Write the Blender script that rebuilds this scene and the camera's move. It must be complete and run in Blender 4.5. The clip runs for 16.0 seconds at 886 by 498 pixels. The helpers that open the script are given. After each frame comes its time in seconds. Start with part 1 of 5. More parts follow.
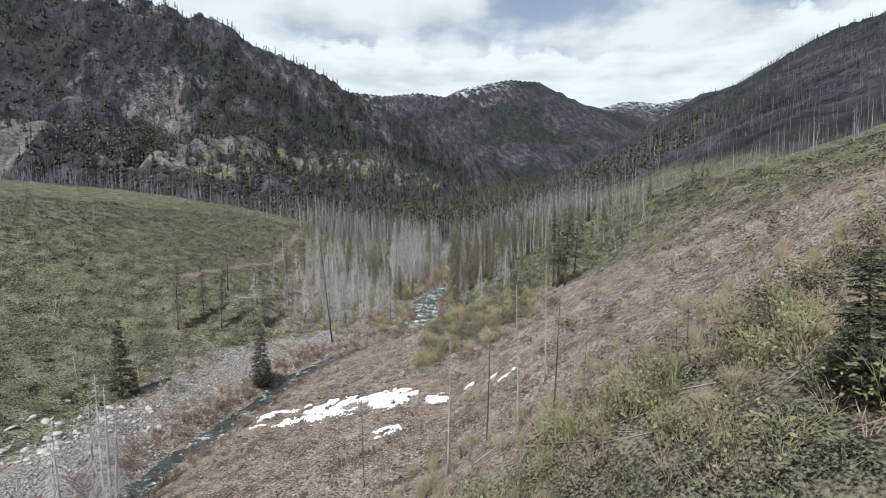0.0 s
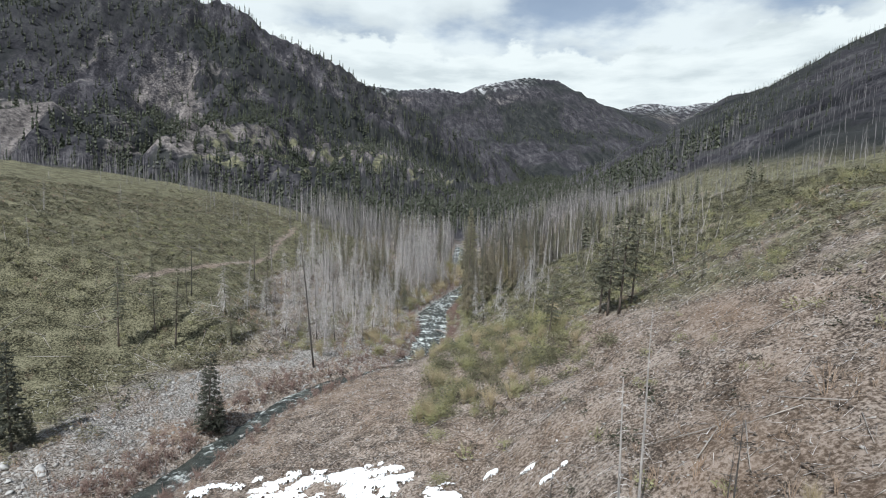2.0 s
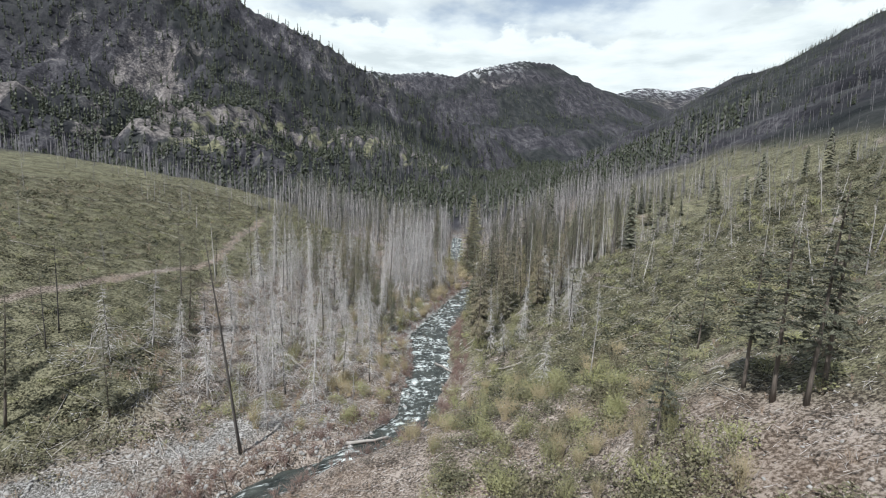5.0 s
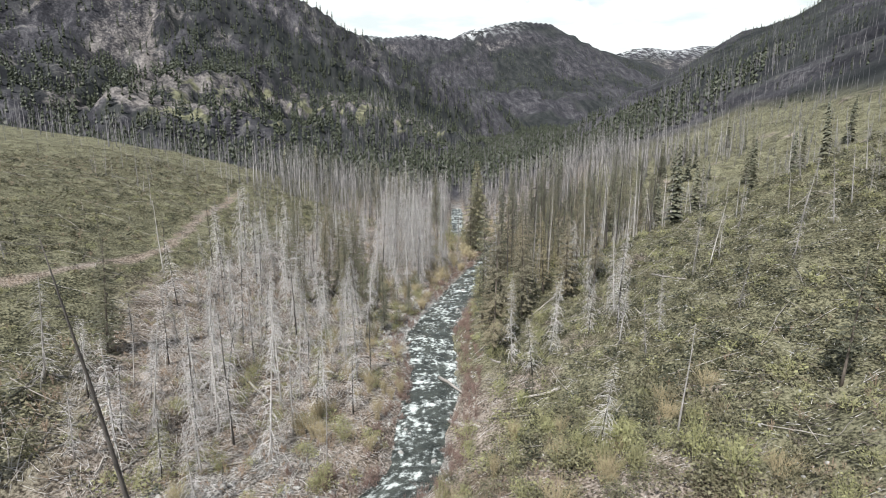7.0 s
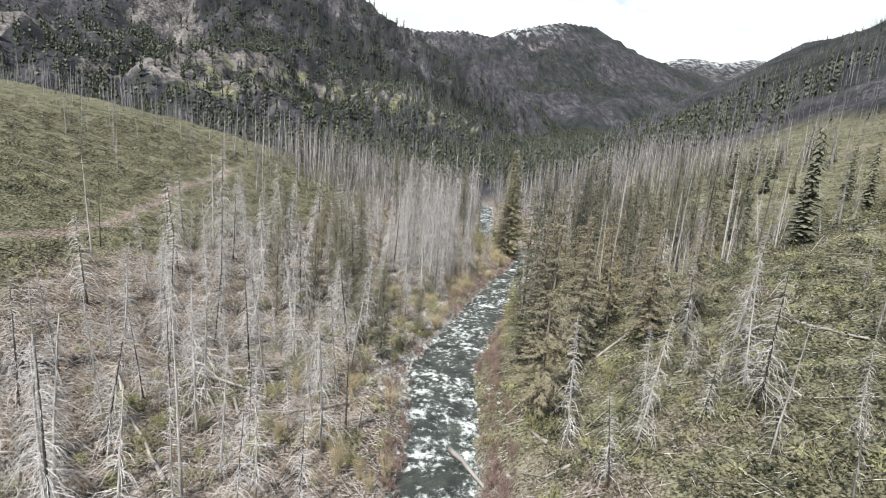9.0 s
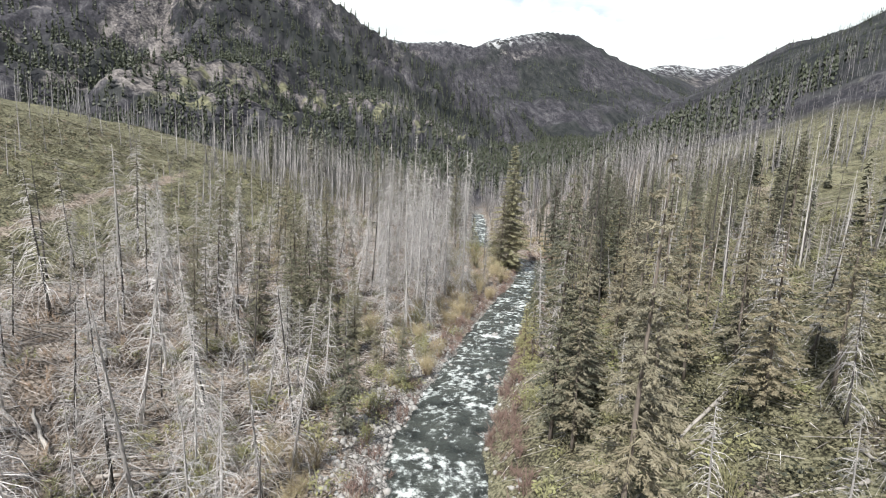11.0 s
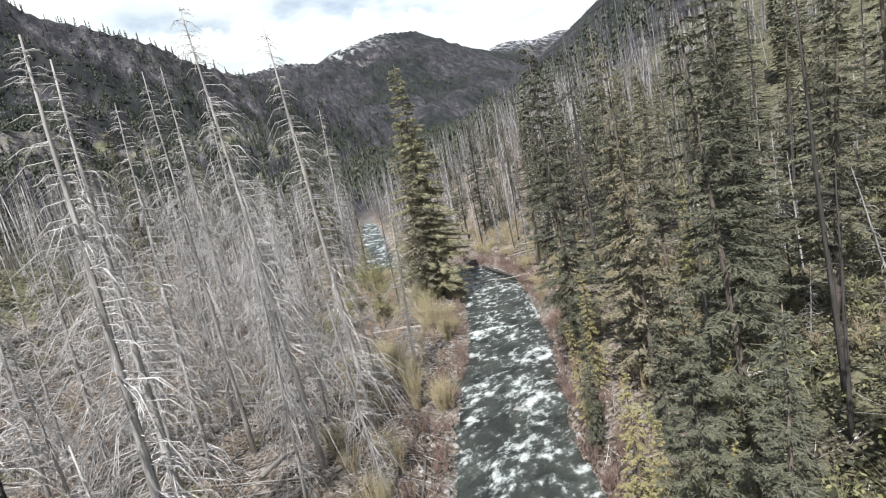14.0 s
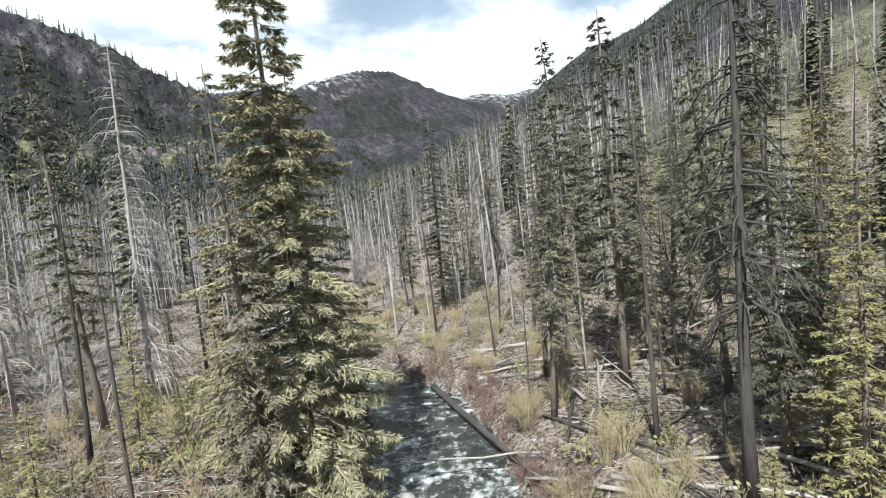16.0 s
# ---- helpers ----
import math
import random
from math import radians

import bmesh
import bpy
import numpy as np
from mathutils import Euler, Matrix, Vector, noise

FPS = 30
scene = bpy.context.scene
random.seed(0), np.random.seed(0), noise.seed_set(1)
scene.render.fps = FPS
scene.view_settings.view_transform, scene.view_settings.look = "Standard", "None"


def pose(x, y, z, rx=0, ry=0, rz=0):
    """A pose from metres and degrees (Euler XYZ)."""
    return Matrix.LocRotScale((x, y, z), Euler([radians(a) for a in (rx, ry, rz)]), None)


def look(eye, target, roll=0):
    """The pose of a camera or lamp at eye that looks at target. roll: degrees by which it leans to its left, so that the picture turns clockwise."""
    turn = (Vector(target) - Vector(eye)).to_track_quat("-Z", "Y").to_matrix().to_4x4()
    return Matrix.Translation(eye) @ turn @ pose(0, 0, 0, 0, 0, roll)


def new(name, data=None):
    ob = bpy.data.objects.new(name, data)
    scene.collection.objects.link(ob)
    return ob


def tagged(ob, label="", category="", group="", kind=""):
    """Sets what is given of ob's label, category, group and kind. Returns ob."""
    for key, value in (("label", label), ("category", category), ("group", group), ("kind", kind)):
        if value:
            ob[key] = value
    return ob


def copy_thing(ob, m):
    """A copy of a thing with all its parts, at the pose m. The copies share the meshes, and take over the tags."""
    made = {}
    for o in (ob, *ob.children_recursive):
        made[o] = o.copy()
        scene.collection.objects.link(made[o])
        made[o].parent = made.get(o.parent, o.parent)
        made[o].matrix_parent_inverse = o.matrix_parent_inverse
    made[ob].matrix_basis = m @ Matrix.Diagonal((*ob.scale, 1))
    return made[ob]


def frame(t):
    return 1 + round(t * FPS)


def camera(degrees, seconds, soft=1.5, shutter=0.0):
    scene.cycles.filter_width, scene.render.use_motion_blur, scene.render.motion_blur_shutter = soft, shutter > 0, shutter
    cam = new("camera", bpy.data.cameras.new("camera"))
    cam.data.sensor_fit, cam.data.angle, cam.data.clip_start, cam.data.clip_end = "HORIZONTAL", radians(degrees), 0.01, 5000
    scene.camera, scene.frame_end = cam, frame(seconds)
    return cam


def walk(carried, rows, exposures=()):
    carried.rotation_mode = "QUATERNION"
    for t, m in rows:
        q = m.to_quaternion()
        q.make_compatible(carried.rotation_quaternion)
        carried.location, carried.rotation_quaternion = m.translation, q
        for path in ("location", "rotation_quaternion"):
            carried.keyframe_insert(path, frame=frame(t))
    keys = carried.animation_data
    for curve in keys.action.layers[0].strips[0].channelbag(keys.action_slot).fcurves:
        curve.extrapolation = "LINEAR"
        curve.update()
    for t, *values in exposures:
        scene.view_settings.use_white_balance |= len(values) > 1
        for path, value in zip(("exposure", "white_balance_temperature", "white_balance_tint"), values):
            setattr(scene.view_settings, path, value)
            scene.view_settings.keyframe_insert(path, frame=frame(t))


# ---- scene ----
cam = camera(83.6, 16.0, soft=1.05)
# ================= camera and walk =================
EXPOSURES = [(0, 0.14, 6150, 7), (5, 0.28, 6180, 7), (7.5, 0.60, 6450, 7), (11.5, 0.72, 6480, 8), (12.3, 0.82, 6480, 8), (13.5, 0.60, 6400, 8), (14.1, 0.62, 6350, 8), (14.6, 0.82, 6350, 8), (15.1, 0.72, 6350, 7), (16, 0.72, 6300, 4)]
PATH = [
    (0, (0.0, 0.0, 27.1), (0.0, 1.994, 26.943), 0.0),
    (0.5, (0.0, 5.231, 27.29), (0.0, 7.225, 27.13), 0.2),
    (1, (-0.2, 10.446, 27.281), (-0.203, 12.44, 27.121), 0.4),
    (1.5, (-0.2, 15.861, 27.256), (-0.224, 17.854, 27.089), 1.2),
    (2, (-0.4, 21.061, 27.047), (-0.445, 23.053, 26.877), 2.0),
    (2.5, (-0.6, 26.276, 27.038), (-0.652, 28.268, 26.867), 2.4),
    (3, (-1.0, 31.476, 26.83), (-1.052, 33.468, 26.655), 2.6),
    (3.5, (-1.2, 36.891, 26.805), (-1.248, 38.882, 26.627), 2.5),
    (4, (-1.6, 42.122, 26.995), (-1.64, 44.112, 26.807), 2.5),
    (4.5, (-2.0, 47.337, 26.986), (-2.04, 49.326, 26.784), 2.4),
    (5, (-2.4, 52.552, 26.976), (-2.419, 54.54, 26.754), 1.8),
    (7.5, (-3.4, 76.373, 26.305), (-3.408, 78.338, 25.931), 0.6),
    (8, (-3.4, 81.725, 25.483), (-3.455, 83.686, 25.095), 2.5),
    (8.5, (-3.6, 87.261, 24.445), (-3.685, 89.223, 24.068), 3.9),
    (9, (-3.8, 92.996, 23.392), (-3.904, 94.96, 23.032), 4.8),
    (11.5, (-5.4, 118.176, 19.605), (-5.423, 120.153, 19.299), 2.0),
    (12, (-5.8, 127.086, 18.101), (-5.781, 129.063, 17.802), -0.9),
    (12.5, (-5.8, 136.226, 16.981), (-5.706, 138.201, 16.679), -5.2),
    (13, (-5.2, 145.183, 16.075), (-4.998, 147.15, 15.776), -10.4),
    (13.5, (-4.0, 154.155, 15.369), (-3.72, 156.113, 15.072), -13.4),
    (14, (-2.4, 162.928, 14.679), (-2.07, 164.876, 14.371), -11.7),
    (14.5, (-0.6, 171.501, 14.004), (-0.227, 173.443, 13.706), -8.9),
    (15, (1.4, 180.274, 13.313), (1.872, 182.196, 13.024), -9.2),
    (15.5, (4.0, 188.895, 13.237), (4.573, 190.793, 12.978), -11.7),
    (16, (7.2, 197.316, 13.176), (7.716, 199.241, 13.007), -5.9),
]
walk(cam, [(t, look(eye, target, roll)) for t, eye, target, roll in PATH], EXPOSURES)

# ================= world and sun =================
SUN_AZ, SUN_EL = radians(207), radians(55)      # compass angle from +y, clockwise
world = bpy.data.worlds.new("world")
scene.world = world
world.use_nodes = True
wn, wl = world.node_tree.nodes, world.node_tree.links
wn.clear()
sky = wn.new("ShaderNodeTexSky")
sky.sky_type, sky.sun_disc = "NISHITA", False
sky.sun_elevation, sky.sun_rotation = SUN_EL, SUN_AZ
sky.altitude, sky.dust_density = 900, 0.6
coord = wn.new("ShaderNodeTexCoord")
sep = wn.new("ShaderNodeSeparateXYZ")
wl.new(coord.outputs["Generated"], sep.inputs[0])


def wmath(op, a, b=None):
    n = wn.new("ShaderNodeMath")
    n.operation = op
    for i, v in enumerate((a, b)):
        if v is None:
            continue
        if isinstance(v, (int, float)):
            n.inputs[i].default_value = v
        else:
            wl.new(v, n.inputs[i])
    return n.outputs[0]


def wnoise(vec, scale, detail, rough):
    n = wn.new("ShaderNodeTexNoise")
    n.inputs["Scale"].default_value, n.inputs["Detail"].default_value, n.inputs["Roughness"].default_value = scale, detail, rough
    wl.new(vec, n.inputs["Vector"])
    return n.outputs[0]


def wcombine(a, b, c=0.0):
    n = wn.new("ShaderNodeCombineXYZ")
    for k, v in enumerate((a, b, c)):
        if isinstance(v, (int, float)):
            n.inputs[k].default_value = v
        else:
            wl.new(v, n.inputs[k])
    return n.outputs[0]


def wramp(fac, stops):
    r = wn.new("ShaderNodeValToRGB")
    e = r.color_ramp.elements
    while len(e) < len(stops):
        e.new(0.5)
    for k, (pos, col) in enumerate(stops):
        e[k].position, e[k].color = pos, (*col, 1)
    wl.new(fac, r.inputs[0])
    return r.outputs[0]


def wmix(fac, a, b):
    m = wn.new("ShaderNodeMix")
    m.data_type = "RGBA"
    wl.new(fac, m.inputs[0])
    wl.new(a, m.inputs[6])
    wl.new(b, m.inputs[7])
    return m.outputs[2]


def wstep(lo, hi, v):
    m = wn.new("ShaderNodeMapRange")
    m.interpolation_type = "SMOOTHSTEP"
    m.inputs[1].default_value, m.inputs[2].default_value = lo, hi
    wl.new(v, m.inputs[0])
    return m.outputs[0]


bearing = wmath("ARCTAN2", sep.outputs[0], sep.outputs[1])
lift = wmath("ARCSINE", sep.outputs[2])
# a thin high layer, torn open over the head of the valley
up = wmath("ADD", wmath("MAXIMUM", sep.outputs[2], 0.0), 0.16)
flat = wcombine(wmath("DIVIDE", sep.outputs[0], up), wmath("DIVIDE", sep.outputs[1], up))
gap_a = wmath("POWER", wmath("DIVIDE", wmath("SUBTRACT", bearing, 0.20), 0.17), 2.0)
gap_b = wmath("POWER", wmath("DIVIDE", wmath("SUBTRACT", lift, 0.385), 0.055), 2.0)
gap = wmath("DIVIDE", 1.0, wmath("ADD", 1.0, wmath("ADD", gap_a, gap_b)))
veil = wmath("ADD", 0.30, wmath("MULTIPLY", 0.70, wstep(0.30, 0.46, wmath("SUBTRACT", wnoise(flat, 1.1, 9, 0.55), wmath("MULTIPLY", gap, 0.17)))))
veil_col = wramp(wnoise(flat, 2.3, 7, 0.5), [(0.34, (0.60, 0.645, 0.665)), (0.54, (0.77, 0.815, 0.82))])
blue = wn.new("ShaderNodeVectorMath")
blue.operation = "SCALE"
blue.inputs["Scale"].default_value = 0.10
wl.new(sky.outputs[0], blue.inputs[0])
# overhead the layer thins and the blue shows through
veil = wmath("MULTIPLY", veil, wmath("SUBTRACT", 1.0, wmath("MULTIPLY", 0.7, wstep(0.44, 0.75, lift))))
upper = wmix(veil, blue.outputs[0], veil_col)
# heaped clouds along the skyline: a billowing upper edge, white crowns and grey undersides
heap_at = wcombine(wmath("MULTIPLY", bearing, 5.0), wmath("MULTIPLY", lift, 8.0), 0.4)
crest_line = wmath("MULTIPLY", wmath("SUBTRACT", wnoise(wcombine(bearing, 0.0, 0.3), 5.5, 2, 0.5), 0.5), 0.16)
billow = wmath("MULTIPLY", wmath("SUBTRACT", wnoise(heap_at, 1.6, 9, 0.58), 0.5), 0.17)
depth = wmath("SUBTRACT", wmath("ADD", 0.315, wmath("ADD", crest_line, billow)), lift)
heap = wstep(0.0, 0.016, depth)
shade_at = wcombine(wmath("MULTIPLY", bearing, 4.0), wmath("MULTIPLY", lift, 17.0), 2.7)
shade = wmath("ADD", wmath("MULTIPLY", wnoise(shade_at, 1.5, 7, 0.55), 0.75), wmath("MULTIPLY", depth, 0.55))
heap_col = wramp(shade, [(0.36, (0.82, 0.86, 0.85)), (0.44, (0.74, 0.785, 0.785)), (0.52, (0.62, 0.67, 0.68))])
over = wmix(heap, upper, heap_col)
back = wn.new("ShaderNodeBackground")
wl.new(over, back.inputs[0])
wout = wn.new("ShaderNodeOutputWorld")
wl.new(back.outputs[0], wout.inputs[0])

sun_data = bpy.data.lights.new("sun", "SUN")
sun_data.energy, sun_data.angle, sun_data.color = 5.0, radians(0.6), (1.0, 0.98, 0.95)
sun = new("sun", sun_data)
sun_from = Vector((math.sin(SUN_AZ) * math.cos(SUN_EL), math.cos(SUN_AZ) * math.cos(SUN_EL), math.sin(SUN_EL)))
sun.matrix_world = look(sun_from * 900, (0, 0, 0))


# ================= lie of the land =================
RIVER_Y = np.array([-60, 20, 52, 65, 79, 88, 95, 99, 104, 111, 129, 148, 163, 178, 187, 203, 220, 229, 235, 241, 250, 285, 340, 430, 600, 900])
RIVER_X = np.array([-50, -40, -34, -31.5, -28, -24.8, -20.5, -16.6, -10.2, -5.8, -4.3, -5.6, -2.4, 1.2, 3.2, 8.4, 12.4, 13.6, 11.5, 6, 1, 2, 3, 2, 20, 60])
RIVER_W = np.array([2.6, 2.6, 2.6, 2.6, 2.6, 2.7, 3.0, 3.4, 3.8, 4.6, 5.8, 7.2, 7.0, 6.8, 6.9, 7.2, 7.0, 6, 7, 7, 6, 5.5, 5, 5, 5, 5])


def smooth(a, b, v):
    s = np.clip((v - a) / (b - a), 0, 1)
    return s * s * (3 - 2 * s)


_ry = np.arange(-60, 901, 1.0)
_k = np.hanning(9) / np.hanning(9).sum()


def _curve(vals):
    v = np.interp(_ry, RIVER_Y, vals)
    return np.convolve(np.pad(v, 4, mode="edge"), _k, mode="valid")


_rx, _rw = _curve(RIVER_X), _curve(RIVER_W)


def river_x(y):
    return np.interp(y, _ry, _rx)


def river_w(y):
    return np.interp(y, _ry, _rw)


def floor_z(y):
    """The water level along the valley."""
    y = np.asarray(y, float)
    return -1.0 - 2.5 * smooth(112, 66, y) + 0.085 * 45 * np.logaddexp(0, (y - 360) / 45)


def lattice(ix, iy, seed):
    h = (ix.astype(np.int64) * 374761393 + iy.astype(np.int64) * 668265263 + seed * 1442695) & 0xFFFFFFFF
    h = ((h ^ (h >> 13)) * 1274126177) & 0xFFFFFFFF
    return ((h ^ (h >> 16)) & 0xFFFF) / 65535.0


def vnoise(x, y, seed=0):
    """Smooth value noise, 0 to 1."""
    x, y = np.asarray(x, float), np.asarray(y, float)
    ix, iy = np.floor(x), np.floor(y)
    fx, fy = x - ix, y - iy
    fx, fy = fx * fx * (3 - 2 * fx), fy * fy * (3 - 2 * fy)
    a, b = lattice(ix, iy, seed), lattice(ix + 1, iy, seed)
    c, d = lattice(ix, iy + 1, seed), lattice(ix + 1, iy + 1, seed)
    return (a * (1 - fx) + b * fx) * (1 - fy) + (c * (1 - fx) + d * fx) * fy


def fnoise(x, y, octaves=4, seed=0, gain=0.5):
    total, amp, norm = 0.0, 1.0, 0.0
    for n in range(octaves):
        total = total + amp * vnoise(x * 2**n + 17.3 * n, y * 2**n - 9.1 * n, seed + n)
        norm, amp = norm + amp, amp * gain
    return total / norm


# Ridges: crest points (x, y, z), then how steeply their flanks fall, above and below.
LEFT_CREST = [(-2400, 500, 700), (-1400, 800, 560), (-860, 1000, 490), (-731, 1050, 489), (-598, 1100, 474), (-555, 1120, 454), (-522, 1130, 467), (-438, 1150, 408), (-367, 1165, 384), (-294, 1180, 354), (-221, 1210, 312), (-90, 1250, 253), (98, 1320, 175), (178, 1360, 145), (260, 1420, 110)]
RIGHT_CREST = [(520, -500, 260), (440, 100, 228), (435, 503, 224), (436, 567, 231), (437, 640, 227), (439, 697, 214), (440, 780, 220), (441, 866, 227), (442, 949, 209), (444, 1078, 181), (450, 1250, 150), (470, 1500, 120)]
MIDDLE_CREST = [(-1300, 2500, 800), (-505, 2600, 640), (-302, 2600, 617), (-128, 2600, 632), (17, 2600, 612), (104, 2600, 654), (336, 2600, 697), (481, 2600, 688), (639, 2650, 617), (834, 2700, 575), (1085, 2800, 549), (1218, 2850, 505), (1500, 2900, 430)]
FAR_CREST = [(900, 4300, 800), (1304, 4300, 900), (1518, 4300, 966), (1614, 4300, 971), (1759, 4300, 947), (1950, 4300, 985), (2070, 4300, 994), (2193, 4300, 923), (2700, 4200, 800), (3400, 4000, 900)]
RIDGES = {
    "left": (LEFT_CREST, 0.92, 0.42, 300),
    "right": (RIGHT_CREST, 0.62, 0.5, 300),
    "middle": (MIDDLE_CREST, 0.62, 0.36, 550),
    "far": (FAR_CREST, 0.5, 0.4, 800),
}


def ridge_height(x, y, crest, steep, easy, change):
    """The flank of a ridge, and how far it lies below the crest."""
    pts = np.array(crest, float)
    seg = np.r_[0, np.cumsum(np.hypot(*np.diff(pts[:, :2], axis=0).T))]
    s = np.linspace(0, seg[-1], 120)
    best, below = np.full(np.shape(x), -1e9), np.zeros(np.shape(x))
    for px, py, pz in zip(*(np.interp(s, seg, pts[:, n]) for n in range(3))):
        d = np.hypot(x - px, y - py)
        fall = steep * np.minimum(d, change) + easy * np.maximum(d - change, 0)
        z = pz - fall
        below = np.where(z > best, fall, below)
        best = np.maximum(best, z)
    return best, below


def near_height(x, y):
    """The valley floor, its banks and the two near slopes."""
    rx, fz = river_x(y), floor_z(y)
    d = x - rx
    hw = river_w(y) / 2 + 1.3 * (fnoise(x / 3.5, y / 3.5, 3, 15) - 0.5)
    r, l = np.maximum(d - hw, 0), np.maximum(-d - hw, 0)
    out = r + l
    bed = -0.7 * smooth(0.3, -1.2, np.abs(d) - hw)
    at = [60, 95, 115, 150, 195, 260]
    s1, knee = np.interp(y, at, [0.22, 0.27, 0.48, 0.50, 0.10, 0.10]), np.interp(y, at, [33, 33, 33, 33, 18, 18])
    s2 = np.interp(y, at, [0.64, 0.60, 0.50, 0.45, 0.42, 0.42])
    h_r = 0.8 * smooth(0, 3, r) + s1 * np.minimum(r, knee) + s2 * np.clip(r - knee, 0, 40) + 0.30 * np.clip(r - knee - 40, 0, 90) + 0.14 * np.maximum(r - knee - 130, 0)
    rise = np.interp(y, [40, 90, 150, 200, 290, 400], [0.2, 0.4, 0.4, 0.31, 0.31, 0.08])
    h_l = 0.8 * smooth(0, 3, l) + 0.1 * np.minimum(l, 15) + 40 * np.tanh(rise * np.maximum(l - 18, 0) / 40) + 0.03 * np.maximum(l - 110, 0)
    far = smooth(380, 560, y)
    h_r = h_r * (1 - far) + far * np.minimum(h_r, 2 + 0.14 * r)
    h = fz + bed + np.where(d > 0, h_r, h_l)
    h = h + (fnoise(x / 14, y / 14, 4, 3) - 0.5) * 2.2 * smooth(1, 14, np.minimum(out, 40))
    return h + (fnoise(x / 2.5, y / 2.5, 3, 9) - 0.5) * 0.6 * smooth(0, 5, out)


def height(x, y):
    """The height of the ground."""
    x, y = np.asarray(x, float), np.asarray(y, float)
    h = near_height(x, y)
    gully = np.abs(fnoise(x / 190, y / 190, 5, 21) - 0.5) * 2
    fine = np.abs(fnoise((x + 0.25 * y) / 34, y / 130, 4, 31) - 0.5) * 2
    for n, (crest, steep, easy, change) in enumerate(RIDGES.values()):
        top, below = ridge_height(x, y, crest, steep, easy, change)
        carve = (70 * gully + 26 * fine - 18) if n != 1 else (20 * gully + 10 * fine - 6)
        top = top - carve * smooth(5, 110, below) - 6 * fine
        if n == 0:
            ribs = np.abs(fnoise((x + 0.29 * y) / 19, (y - 0.29 * x) / 170, 3, 37) - 0.5) * 2
            top = top - 15 * ribs * smooth(90, 220, top) * smooth(0, 40, below) + 26 * (fnoise(x / 21, y / 40, 3, 39) - 0.5) * smooth(370, 440, top)
        k = 6.0
        h = np.maximum(h, top) + k * np.exp(-np.abs(h - top) / k) * 0.5 * (y > 150)
    return h


# ================= materials =================
def shader(name):
    m = bpy.data.materials.new(name)
    m.use_nodes = True
    n, l = m.node_tree.nodes, m.node_tree.links
    n.clear()
    out = n.new("ShaderNodeOutputMaterial")
    p = n.new("ShaderNodeBsdfPrincipled")
    l.new(p.outputs[0], out.inputs[0])
    return m, n, l, p


def tex_noise(n, l, scale, detail=5, rough=0.55, vec=None, stretch=None):
    t = n.new("ShaderNodeTexNoise")
    t.inputs["Scale"].default_value, t.inputs["Detail"].default_value, t.inputs["Roughness"].default_value = scale, detail, rough
    if vec is None:
        vec = n.new("ShaderNodeTexCoord").outputs["Object"]
    if stretch:
        mp = n.new("ShaderNodeMapping")
        mp.inputs["Scale"].default_value = stretch
        l.new(vec, mp.inputs["Vector"])
        vec = mp.outputs[0]
    l.new(vec, t.inputs["Vector"])
    return t.outputs[0]


def ramp(n, l, fac, stops):
    r = n.new("ShaderNodeValToRGB")
    e = r.color_ramp.elements
    while len(e) < len(stops):
        e.new(0.5)
    for k, (pos, col) in enumerate(stops):
        e[k].position, e[k].color = pos, (*col, 1)
    l.new(fac, r.inputs[0])
    return r.outputs[0]


def mixc(n, l, fac, a, b, mode="MIX"):
    m = n.new("ShaderNodeMix")
    m.data_type, m.blend_type = "RGBA", mode
    for sock, v in ((0, fac), (6, a), (7, b)):
        if isinstance(v, (int, float)):
            m.inputs[sock].default_value = v
        elif isinstance(v, tuple):
            m.inputs[sock].default_value = (*v, 1)
        else:
            l.new(v, m.inputs[sock])
    return m.outputs[2]


def mathn(n, l, op, a, b=0.0, clamp=False):
    m = n.new("ShaderNodeMath")
    m.operation, m.use_clamp = op, clamp
    for k, v in enumerate((a, b)):
        if isinstance(v, (int, float)):
            m.inputs[k].default_value = v
        else:
            l.new(v, m.inputs[k])
    return m.outputs[0]


def bump(n, l, p, fac, strength, dist):
    b = n.new("ShaderNodeBump")
    b.inputs["Strength"].default_value, b.inputs["Distance"].default_value = strength, dist
    l.new(fac, b.inputs["Height"])
    l.new(b.outputs[0], p.inputs["Normal"])


def bark(name, dark, light, low, high, rough=0.9):
    """Weathered wood: long streaks, patches, and a shade of its own for each tree."""
    m, n, l, p = shader(name)
    streak = tex_noise(n, l, 3.0, 6, 0.6, stretch=(6, 6, 0.35))
    patch = tex_noise(n, l, 0.55, 3)
    rnd = n.new("ShaderNodeObjectInfo").outputs["Random"]
    f = mathn(n, l, "ADD", mathn(n, l, "MULTIPLY", streak, 0.55), mathn(n, l, "MULTIPLY", patch, 0.45))
    f = mathn(n, l, "ADD", f, mathn(n, l, "MULTIPLY", mathn(n, l, "SUBTRACT", rnd, 0.5), 0.18))
    island = n.new("ShaderNodeNewGeometry").outputs["Random Per Island"]
    f = mathn(n, l, "ADD", f, mathn(n, l, "MULTIPLY", mathn(n, l, "SUBTRACT", island, 0.5), 0.26))
    l.new(ramp(n, l, f, [(low, dark), (high, light)]), p.inputs["Base Color"])
    p.inputs["Roughness"].default_value = rough
    bump(n, l, p, streak, 0.5, 0.04)
    return m


